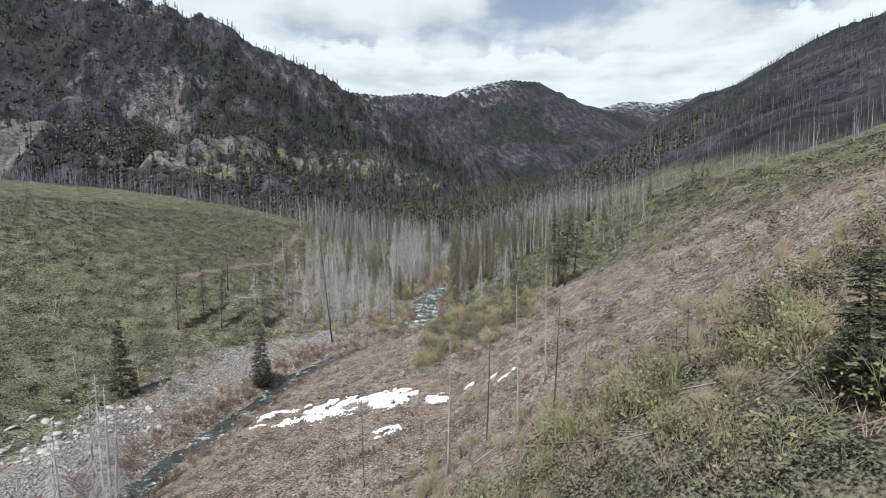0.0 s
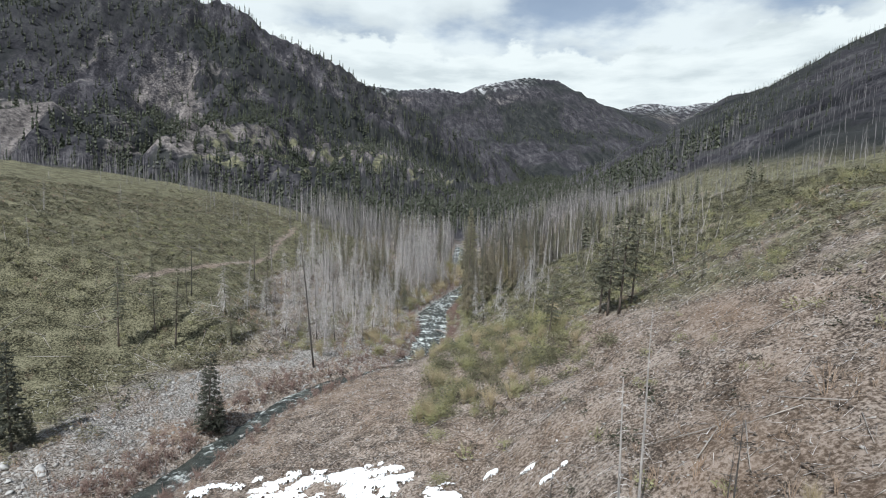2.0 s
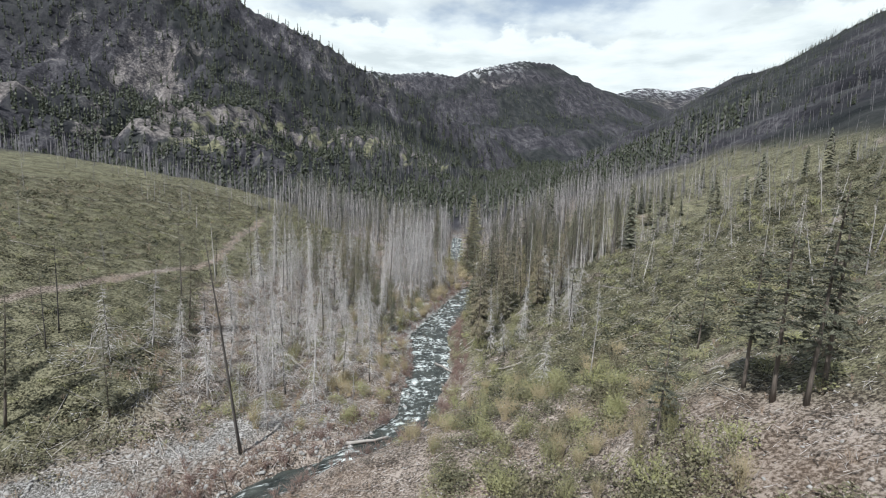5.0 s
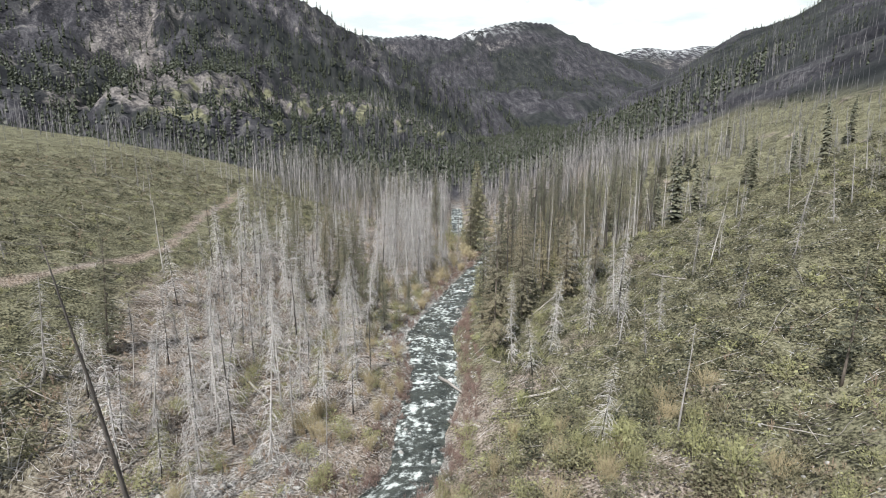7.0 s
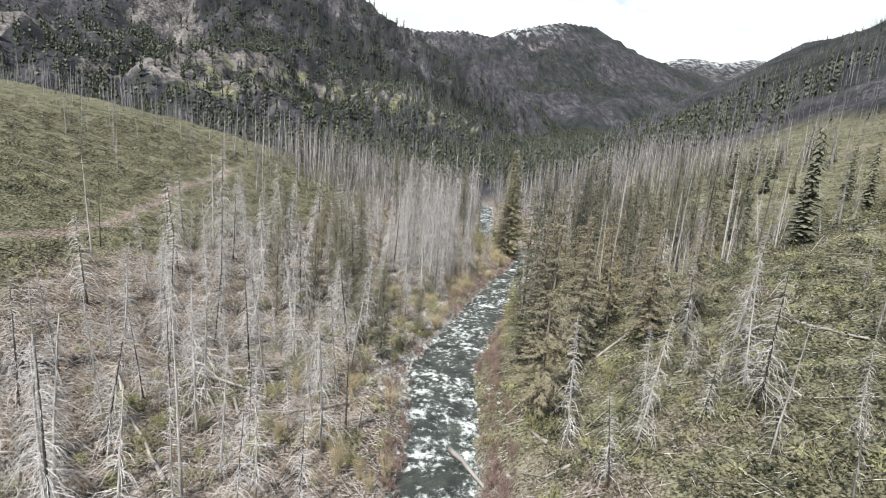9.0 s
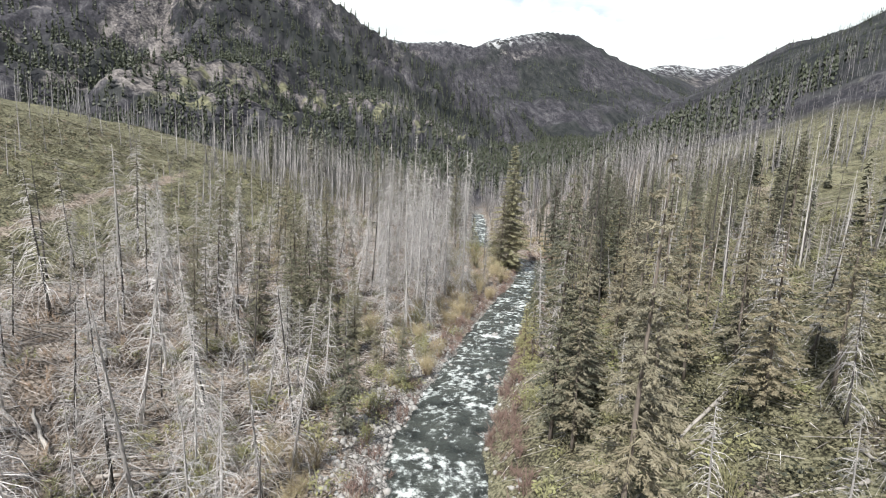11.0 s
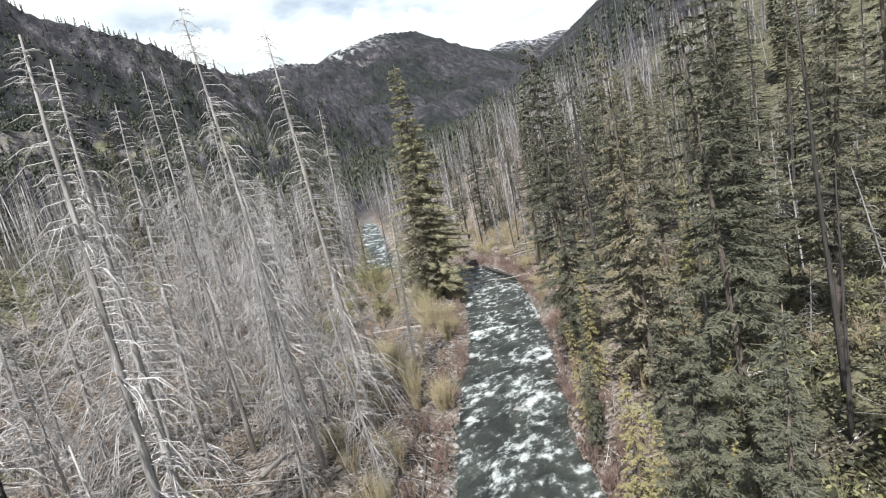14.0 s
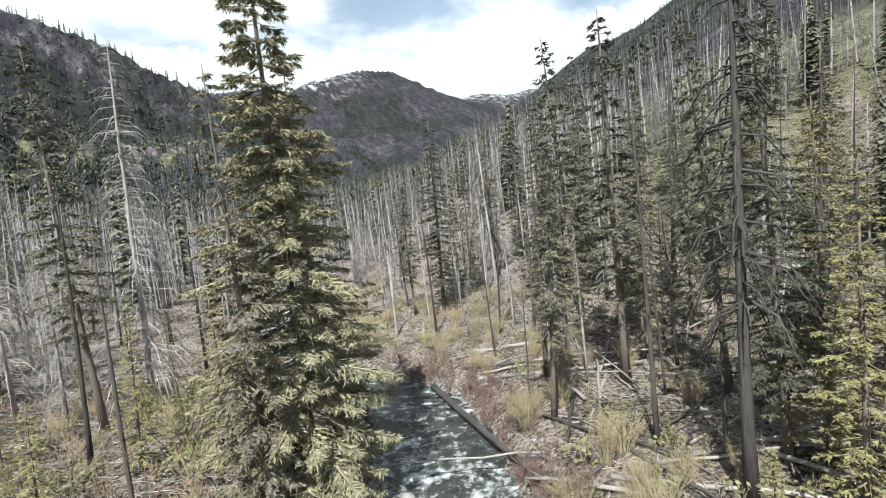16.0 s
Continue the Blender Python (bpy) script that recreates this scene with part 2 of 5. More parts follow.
def foliage(name, a, b, c, scale=1.2, shine=0.55):
    m, n, l, p = shader(name)
    f = tex_noise(n, l, scale, 4)
    island = n.new("ShaderNodeNewGeometry").outputs["Random Per Island"]
    rnd = n.new("ShaderNodeObjectInfo").outputs["Random"]
    col = ramp(n, l, mathn(n, l, "ADD", mathn(n, l, "MULTIPLY", f, 0.55), mathn(n, l, "MULTIPLY", island, 0.45)), [(0.25, a), (0.75, b)])
    col = mixc(n, l, mathn(n, l, "MULTIPLY", mathn(n, l, "POWER", rnd, 2.2), 0.75), col, c)
    world_at = n.new("ShaderNodeNewGeometry").outputs["Position"]
    drift = tex_noise(n, l, 0.09, 4, 0.6, world_at)
    col = mixc(n, l, mathn(n, l, "MULTIPLY", ramp(n, l, drift, [(0.44, (0, 0, 0)), (0.60, (1, 1, 1))]), 0.5), col, c)
    l.new(col, p.inputs["Base Color"])
    p.inputs["Roughness"].default_value = shine
    p.inputs["Specular IOR Level"].default_value = 0.3
    return m


SNAG_WOOD = bark("weathered_dead_wood", (0.11, 0.10, 0.095), (0.50, 0.465, 0.445), 0.32, 0.66)
TWIG_WOOD = bark("dead_twigs", (0.20, 0.187, 0.181), (0.62, 0.586, 0.573), 0.26, 0.65)
CHAR_WOOD = bark("charred_wood", (0.018, 0.016, 0.015), (0.13, 0.115, 0.105), 0.35, 0.75)
LIVE_BARK = bark("conifer_bark", (0.045, 0.036, 0.03), (0.20, 0.165, 0.14), 0.3, 0.7)
FAR_WOOD = bark("distant_dead_wood", (0.030, 0.029, 0.031), (0.165, 0.155, 0.160), 0.28, 0.68)
MID_WOOD = bark("grey_burnt_trunks", (0.052, 0.048, 0.047), (0.30, 0.28, 0.272), 0.30, 0.68)
LOG_WOOD = bark("bleached_log", (0.095, 0.082, 0.072), (0.40, 0.365, 0.335), 0.28, 0.68)
NEEDLES = foliage("conifer_needles", (0.050, 0.053, 0.041), (0.165, 0.165, 0.120), (0.21, 0.19, 0.125))
DEEP_NEEDLES = foliage("deep_green_needles", (0.020, 0.023, 0.019), (0.065, 0.070, 0.052), (0.07, 0.07, 0.05))
# Darker copy of conifer_needles; shade is put into the colour.
SHADE_NEEDLES = foliage("shaded_needles", (0.040, 0.043, 0.033), (0.140, 0.139, 0.100), (0.12, 0.118, 0.08))
FADED_NEEDLES = foliage("scorched_needles", (0.070, 0.067, 0.050), (0.25, 0.232, 0.172), (0.24, 0.20, 0.13))
# Olive-brown needles and cones, with sunlight put into the colour as brightness.
SUNLIT_NEEDLES = foliage("sunlit_old_needles", (0.12, 0.117, 0.072), (0.40, 0.37, 0.24), (0.33, 0.30, 0.18))
GOLD_NEEDLES = foliage("yellowing_needles", (0.115, 0.109, 0.052), (0.34, 0.315, 0.155), (0.29, 0.25, 0.12))
# Darker than near needles: cloud shade on the mountains is put into the colour.
FAR_NEEDLES = foliage("distant_needles", (0.020, 0.026, 0.018), (0.055, 0.062, 0.036), (0.05, 0.055, 0.03), 0.05)
EVERGREEN = foliage("evergreen_brush_leaves", (0.028, 0.029, 0.017), (0.190, 0.183, 0.108), (0.155, 0.132, 0.085), 0.9)
DARK_GREEN = foliage("dark_shrub_leaves", (0.012, 0.014, 0.009), (0.060, 0.062, 0.040), (0.06, 0.06, 0.035), 0.9)
WILLOW = foliage("willow_leaves", (0.10, 0.093, 0.052), (0.26, 0.24, 0.135), (0.22, 0.22, 0.10), 0.5)
DARK_LEAVES = foliage("dead_scrub", (0.035, 0.028, 0.024), (0.12, 0.095, 0.08), (0.10, 0.085, 0.07), 0.5, 0.9)
DRY_STEMS = foliage("dry_brush_stems", (0.12, 0.088, 0.066), (0.30, 0.23, 0.175), (0.25, 0.17, 0.115), 0.4, 0.85)
RED_STEMS = foliage("red_brown_stems", (0.070, 0.044, 0.038), (0.21, 0.145, 0.125), (0.15, 0.10, 0.08), 0.4, 0.85)
GOLD_STEMS = foliage("golden_willow_stems", (0.14, 0.116, 0.070), (0.34, 0.290, 0.180), (0.28, 0.225, 0.14), 0.4, 0.8)


def stone(name, a, b, c):
    m, n, l, p = shader(name)
    f = tex_noise(n, l, 2.2, 6)
    isl = n.new("ShaderNodeNewGeometry").outputs["Random Per Island"]
    col = ramp(n, l, f, [(0.3, a), (0.7, b)])
    col = mixc(n, l, mathn(n, l, "MULTIPLY", isl, 0.7), col, c)
    l.new(col, p.inputs["Base Color"])
    p.inputs["Roughness"].default_value = 0.85
    bump(n, l, p, f, 0.5, 0.05)
    return m


PALE_ROCK = stone("pale_boulder", (0.20, 0.192, 0.185), (0.58, 0.57, 0.555), (0.38, 0.365, 0.35))
ROCK = stone("river_stone", (0.16, 0.152, 0.145), (0.40, 0.39, 0.375), (0.27, 0.25, 0.23))


def snow_material():
    m, n, l, p = shader("old_snow")
    f = tex_noise(n, l, 1.6, 6)
    l.new(ramp(n, l, f, [(0.25, (0.62, 0.62, 0.62)), (0.5, (0.86, 0.88, 0.90))]), p.inputs["Base Color"])
    p.inputs["Roughness"].default_value = 0.6
    bump(n, l, p, f, 0.4, 0.08)
    return m


SNOW = snow_material()


def ground_material():
    m, n, l, p = shader("valley_ground")
    pos = n.new("ShaderNodeTexCoord").outputs["Object"]
    zone = n.new("ShaderNodeVertexColor")
    zone.layer_name = "zone"
    z = n.new("ShaderNodeSeparateColor")
    l.new(zone.outputs[0], z.inputs[0])
    high = n.new("ShaderNodeVertexColor")
    high.layer_name = "high"
    hz = n.new("ShaderNodeSeparateColor")
    l.new(high.outputs[0], hz.inputs[0])
    fine = tex_noise(n, l, 4.2, 7, 0.72, pos)
    mid = tex_noise(n, l, 0.35, 6, 0.6, pos)
    wide = tex_noise(n, l, 0.045, 6, 0.6, pos)
    grit = tex_noise(n, l, 9.0, 4, 0.7, pos)
    mixed = mathn(n, l, "ADD", mathn(n, l, "MULTIPLY", fine, 0.75), mathn(n, l, "MULTIPLY", mid, 0.25))
    litter = ramp(n, l, mixed, [(0.42, (0.040, 0.032, 0.027)), (0.49, (0.185, 0.150, 0.124)), (0.56, (0.43, 0.37, 0.325))])
    litter = mixc(n, l, ramp(n, l, wide, [(0.45, (0, 0, 0)), (0.65, (1, 1, 1))]), litter, mixc(n, l, 0.55, litter, (0.24, 0.165, 0.115)))
    gravel = ramp(n, l, mathn(n, l, "ADD", mathn(n, l, "MULTIPLY", grit, 0.5), mathn(n, l, "MULTIPLY", fine, 0.5)), [(0.42, (0.045, 0.041, 0.036)), (0.5, (0.20, 0.188, 0.175)), (0.58, (0.52, 0.505, 0.485))])
    brush = ramp(n, l, mixed, [(0.42, (0.020, 0.019, 0.013)), (0.49, (0.105, 0.100, 0.061)), (0.57, (0.27, 0.255, 0.172))])
    woods = ramp(n, l, mixed, [(0.42, (0.045, 0.036, 0.028)), (0.49, (0.180, 0.147, 0.121)), (0.56, (0.40, 0.345, 0.302))])

    def edge(chan):
        return mathn(n, l, "SUBTRACT", mathn(n, l, "MULTIPLY", mathn(n, l, "ADD", chan, mathn(n, l, "MULTIPLY", mathn(n, l, "SUBTRACT", mixed, 0.5), 0.9)), 1.6), 0.3, True)

    col = mixc(n, l, edge(z.outputs[0]), woods, gravel)
    col = mixc(n, l, edge(z.outputs[1]), col, brush)
    col = mixc(n, l, edge(z.outputs[2]), col, litter)
    # the mountains: rock and burnt slopes, scree and meadow, woods, snow
    def along_axis(ax):
        d = n.new("ShaderNodeVectorMath")
        d.operation = "DOT_PRODUCT"
        l.new(pos, d.inputs[0])
        d.inputs[1].default_value = ax
        return d.outputs["Value"]

    fall_line = n.new("ShaderNodeCombineXYZ")
    for k, ax in enumerate([(0.945 * 0.060, 0.327 * 0.060, 0), (0.327 * 0.017, -0.945 * 0.017, 0.0), (0, 0, 0.022)]):
        l.new(along_axis(ax), fall_line.inputs[k])
    crag = tex_noise(n, l, 1.0, 12, 0.74, fall_line.outputs[0])
    speck = tex_noise(n, l, 0.11, 5, 0.6, pos)
    fleck = tex_noise(n, l, 0.30, 7, 0.78, pos)

    def ragged(chan):
        a = mathn(n, l, "MULTIPLY", mathn(n, l, "SUBTRACT", crag, 0.5), 1.5)
        b = mathn(n, l, "MULTIPLY", mathn(n, l, "SUBTRACT", mathn(n, l, "ADD", mathn(n, l, "MULTIPLY", speck, 0.4), mathn(n, l, "MULTIPLY", fleck, 0.6)), 0.5), 1.9)
        return mathn(n, l, "SUBTRACT", mathn(n, l, "MULTIPLY", mathn(n, l, "ADD", chan, mathn(n, l, "ADD", a, b)), 2.2), 0.6, True)

    # rock and woods colours are darkened for cloud shade, slightly blue for haze
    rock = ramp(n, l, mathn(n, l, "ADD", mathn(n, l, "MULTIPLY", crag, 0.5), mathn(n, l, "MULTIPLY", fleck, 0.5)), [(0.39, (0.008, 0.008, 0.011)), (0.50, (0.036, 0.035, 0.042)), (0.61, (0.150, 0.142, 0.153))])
    meadow = ramp(n, l, mathn(n, l, "ADD", mathn(n, l, "MULTIPLY", crag, 0.4), mathn(n, l, "MULTIPLY", fleck, 0.6)), [(0.40, (0.055, 0.049, 0.050)), (0.50, (0.145, 0.130, 0.126)), (0.60, (0.29, 0.265, 0.255))])
    grass = ramp(n, l, speck, [(0.40, (0.075, 0.075, 0.048)), (0.60, (0.20, 0.195, 0.125))])
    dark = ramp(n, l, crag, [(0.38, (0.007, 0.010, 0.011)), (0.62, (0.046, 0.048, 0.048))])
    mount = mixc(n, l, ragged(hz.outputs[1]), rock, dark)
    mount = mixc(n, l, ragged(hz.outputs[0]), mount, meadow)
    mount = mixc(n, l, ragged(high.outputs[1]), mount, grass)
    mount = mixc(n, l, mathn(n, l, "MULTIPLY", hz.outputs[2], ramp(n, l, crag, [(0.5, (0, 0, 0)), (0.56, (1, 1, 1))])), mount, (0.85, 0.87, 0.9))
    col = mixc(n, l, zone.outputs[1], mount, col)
    col = mixc(n, l, 1.0, col, (0.80, 0.79, 0.78), "MULTIPLY")
    l.new(col, p.inputs["Base Color"])
    p.inputs["Roughness"].default_value = 0.95
    p.inputs["Specular IOR Level"].default_value = 0.15
    rel = mathn(n, l, "ADD", mathn(n, l, "MULTIPLY", mixed, 1.0), mathn(n, l, "MULTIPLY", grit, 0.15))
    bump(n, l, p, rel, 0.9, 0.22)
    return m


GROUND = ground_material()


def water_material():
    m, n, l, p = shader("mountain_water")
    pos = n.new("ShaderNodeTexCoord").outputs["UV"]
    churn = tex_noise(n, l, 1.3, 10, 0.70, pos, (1.0, 0.9, 1))
    patches = tex_noise(n, l, 0.30, 5, 0.65, pos, (1.0, 0.8, 1))
    f = mathn(n, l, "ADD", mathn(n, l, "MULTIPLY", churn, 0.52), mathn(n, l, "MULTIPLY", patches, 0.26))
    ledges = tex_noise(n, l, 1.0, 4, 0.55, pos, (0.25, 0.34, 1))
    f = mathn(n, l, "ADD", f, mathn(n, l, "MULTIPLY", ledges, 0.22))
    along = n.new("ShaderNodeSeparateXYZ")
    l.new(pos, along.inputs[0])
    calm = n.new("ShaderNodeMapRange")
    calm.inputs[1].default_value, calm.inputs[2].default_value = 112, 92
    calm.inputs[3].default_value, calm.inputs[4].default_value = 0.0, 0.025
    l.new(along.outputs[1], calm.inputs[0])
    f = mathn(n, l, "SUBTRACT", f, calm.outputs[0])
    foam = ramp(n, l, f, [(0.486, (0, 0, 0)), (0.524, (0.10, 0.10, 0.10)), (0.552, (0.42, 0.42, 0.42)), (0.60, (0.95, 0.95, 0.95))])
    deep = ramp(n, l, tex_noise(n, l, 0.5, 4, 0.5, pos), [(0.3, (0.012, 0.015, 0.014)), (0.7, (0.060, 0.066, 0.058))])
    l.new(mixc(n, l, foam, deep, (0.78, 0.82, 0.80)), p.inputs["Base Color"])
    l.new(ramp(n, l, foam, [(0.0, (0.22,) * 3), (1.0, (0.7,) * 3)]), p.inputs["Roughness"])
    p.inputs["Specular IOR Level"].default_value = 0.35
    bump(n, l, p, f, 1.0, 0.45)
    return m


WATER = water_material()


# ================= mesh building =================
class Build:
    """Gathers points and triangles, then becomes one mesh."""

    def __init__(self):
        self.v, self.f, self.n = [], [], 0

    def add(self, v, f):
        self.v.append(np.asarray(v, float))
        self.f.append(np.asarray(f, int) + self.n)
        self.n += len(v)

    def tube(self, pts, radii, sides=3):
        pts, radii = np.asarray(pts, float), np.asarray(radii, float)
        way = pts[-1] - pts[0]
        way = way / (np.linalg.norm(way) + 1e-9)
        a = np.cross(way, (0.31, 0.17, 0.93) if abs(way[2]) < 0.9 else (1, 0, 0))
        a = a / np.linalg.norm(a)
        b = np.cross(way, a)
        ang = np.arange(sides) * 2 * np.pi / sides
        ring = np.cos(ang)[:, None] * a + np.sin(ang)[:, None] * b
        k = len(pts)
        v = (pts[:, None] + radii[:, None, None] * ring[None]).reshape(-1, 3)
        i = np.arange(k - 1)[:, None] * sides
        j, jn = np.arange(sides)[None], (np.arange(sides)[None] + 1) % sides
        q0, q1, q2, q3 = (i + j).ravel(), (i + jn).ravel(), (i + sides + jn).ravel(), (i + sides + j).ravel()
        f = np.concatenate([np.stack([q0, q1, q2], 1), np.stack([q0, q2, q3], 1)])
        cap = [[(k - 1) * sides, (k - 1) * sides + m, (k - 1) * sides + m + 1] for m in range(1, sides - 1)]
        cap += [[0, m + 1, m] for m in range(1, sides - 1)]
        self.add(v, np.concatenate([f, cap]))

    def spike(self, base, tip, r):
        base, tip = np.asarray(base, float), np.asarray(tip, float)
        way = tip - base
        a = np.cross(way, (0.3, 0.2, 0.9))
        a = a / (np.linalg.norm(a) + 1e-9) * r
        b = np.cross(way, a)
        b = b / (np.linalg.norm(b) + 1e-9) * r
        self.add([base + a, base - 0.5 * a + 0.87 * b, base - 0.5 * a - 0.87 * b, tip], [[0, 1, 3], [1, 2, 3], [2, 0, 3]])

    def blade(self, base, tip, width, up):
        """A sprig of needles or a leaf: a bent diamond."""
        base, tip = np.asarray(base, float), np.asarray(tip, float)
        side = np.cross(tip - base, up)
        side = side / (np.linalg.norm(side) + 1e-9) * width * 0.5
        mid = base + (tip - base) * 0.55
        self.add([base, mid + side, tip, mid - side], [[0, 1, 2], [0, 2, 3]])

    def needles(self, base, tip, width, up):
        """Many slim sprays at once, one triangle each."""
        side = np.cross(tip - base, up)
        side = side / (np.linalg.norm(side, axis=1, keepdims=True) + 1e-9) * width[:, None] * 0.5
        v = np.stack([base + side, base - side, tip], 1).reshape(-1, 3)
        self.add(v, np.arange(len(v)).reshape(-1, 3))

    def sprays(self, base, tip, width, up):
        """Many flat pointed sprays at once, two triangles each."""
        side = np.cross(tip - base, up)
        side = side / (np.linalg.norm(side, axis=1, keepdims=True) + 1e-9) * width[:, None] * 0.5
        mid = base + (tip - base) * 0.45
        v = np.stack([base, mid + side, tip, mid - side], 1).reshape(-1, 3)
        i = np.arange(len(base))[:, None] * 4
        self.add(v, np.concatenate([i + [0, 1, 2], i + [0, 2, 3]]))

    def spikes(self, base, tip, r):
        """Many pointed twigs at once."""
        way = tip - base
        a = np.cross(way, (0.3, 0.2, 0.9))
        a = a / (np.linalg.norm(a, axis=1, keepdims=True) + 1e-9) * r[:, None]
        b = np.cross(way, a)
        b = b / (np.linalg.norm(b, axis=1, keepdims=True) + 1e-9) * r[:, None]
        v = np.stack([base + a, base - 0.5 * a + 0.87 * b, base - 0.5 * a - 0.87 * b, tip], 1).reshape(-1, 3)
        i = np.arange(len(base))[:, None] * 4
        self.add(v, np.concatenate([i + [0, 1, 3], i + [1, 2, 3], i + [2, 0, 3]]))

    def arrays(self):
        return np.concatenate(self.v), np.concatenate(self.f)

    def mesh(self, name, mat, smooth_shade=False):
        v, f = self.arrays()
        return tri_mesh(name, v, f, mat, smooth_shade)


def tri_mesh(name, v, f, mat, smooth_shade=False):
    me = bpy.data.meshes.new(name)
    me.vertices.add(len(v))
    me.vertices.foreach_set("co", np.asarray(v, np.float32).ravel())
    me.loops.add(f.size)
    me.loops.foreach_set("vertex_index", np.asarray(f, np.int32).ravel())
    me.polygons.add(len(f))
    me.polygons.foreach_set("loop_start", np.arange(0, f.size, f.shape[1], dtype=np.int32))
    me.update(calc_edges=True)
    if smooth_shade:
        me.polygons.foreach_set("use_smooth", np.ones(len(f), bool))
    me.materials.append(mat)
    return me


def strewn(templates, places, turns, sizes, rng, tilt=0.0):
    """Many copies of some small templates, joined into one set of points and triangles."""
    vs, fs, n = [], [], 0
    pick = rng.randint(0, len(templates), len(places))
    for k, (tv, tf) in enumerate(templates):
        at = np.where(pick == k)[0]
        if not len(at):
            continue
        c, s = np.cos(turns[at]), np.sin(turns[at])
        sc = sizes[at].reshape(len(at), -1)
        sx, sz = sc[:, 0], sc[:, -1]
        x = (tv[None, :, 0] * c[:, None] - tv[None, :, 1] * s[:, None]) * sx[:, None]
        y = (tv[None, :, 0] * s[:, None] + tv[None, :, 1] * c[:, None]) * sx[:, None]
        z = tv[None, :, 2] * sz[:, None]
        if tilt:
            x = x + z * rng.normal(0, tilt, len(at))[:, None]
            y = y + z * rng.normal(0, tilt, len(at))[:, None]
        v = np.stack([x, y, z], -1) + places[at][:, None]
        vs.append(v.reshape(-1, 3))
        fs.append((tf[None] + n + (np.arange(len(at)) * len(tv))[:, None, None]).reshape(-1, tf.shape[1]))
        n += v.shape[0] * v.shape[1]
    return np.concatenate(vs), np.concatenate(fs)


def stuff(name, v, f, mat, label, category):
    return tagged(new(name, tri_mesh(name, v, f, mat)), label, category, kind="stuff")


def part(name, me, parent, label=""):
    ob = new(name, me)
    ob.parent = parent
    if label:
        ob["label"] = label
    return ob


# ================= trees =================
def bent_trunk(h, r0, rng, bend=0.012, steps=9):
    t = np.linspace(0, 1, steps)
    off = np.cumsum(rng.normal(0, bend * h / steps, (steps, 2)), axis=0)
    off -= off[0]
    pts = np.stack([off[:, 0], off[:, 1], t * h], -1)
    radii = r0 * (1 - t) ** 0.85 + 0.02
    radii[0] *= 1.25
    return pts, radii


def snag_arrays(h, seed, branches, crown_from=0.12, spread=0.12, droop=0.55, twigs=4, sides=6, thick=1.0, twig=0.5, fine=1.0):
    """A dead conifer: a bare tapered trunk with drooping grey branches, which meet in its pith."""
    rng = np.random.RandomState(seed)
    pts, radii = bent_trunk(h, (0.0062 * h + 0.02) * thick, rng)
    trunk = Build()
    pts[0, 2] = -0.6
    trunk.tube(pts, radii, sides)
    crown = Build()
    last = None
    for f in np.sort(crown_from + (1 - crown_from) * (rng.rand(branches) ** 0.9) * 0.985):
        base = np.array([np.interp(f * h, pts[:, 2], pts[:, i]) for i in range(3)])
        az = rng.rand() * 2 * np.pi
        out = np.array([np.cos(az), np.sin(az), 0])
        ln = h * spread * (1 - f) ** 0.7 * rng.uniform(0.4, 1.3) + 0.25
        d = droop * rng.uniform(0.5, 1.5) * (1.3 - f)
        mid = base + out * ln * 0.5 + np.array([0, 0, 0.06 - 0.22 * d]) * ln
        tip = base + out * ln * 0.92 + np.array([0, 0, -0.95 * d]) * ln
        r = (0.013 + 0.009 * ln) * fine
        first = crown.n
        crown.tube([base, mid, tip], [r * 1.3, r * 0.9, r * 0.2], 3)
        if last is not None:
            crown.f.append(np.array([[last, last + 1, first]]))
        last = first
        side = np.array([-out[1], out[0], 0])
        if twigs:
            u = rng.uniform(0.15, 1.0, (twigs, 1))
            at = np.where(u < 0.5, base + (mid - base) * u * 2, mid + (tip - mid) * (u * 2 - 1))
            tl = ln * rng.uniform(0.12, 0.36, (twigs, 1)) * (1.2 - 0.6 * u)
            go = out * rng.uniform(0.0, 0.8, (twigs, 1)) + side * rng.choice([-1, 1], (twigs, 1)) * rng.uniform(0.2, 0.9, (twigs, 1)) + np.array([0, 0, -1.0]) * rng.uniform(0.1, 1.0, (twigs, 1))
            crown.spikes(at, at + go * tl, np.full(twigs, r * twig))
    return trunk, crown


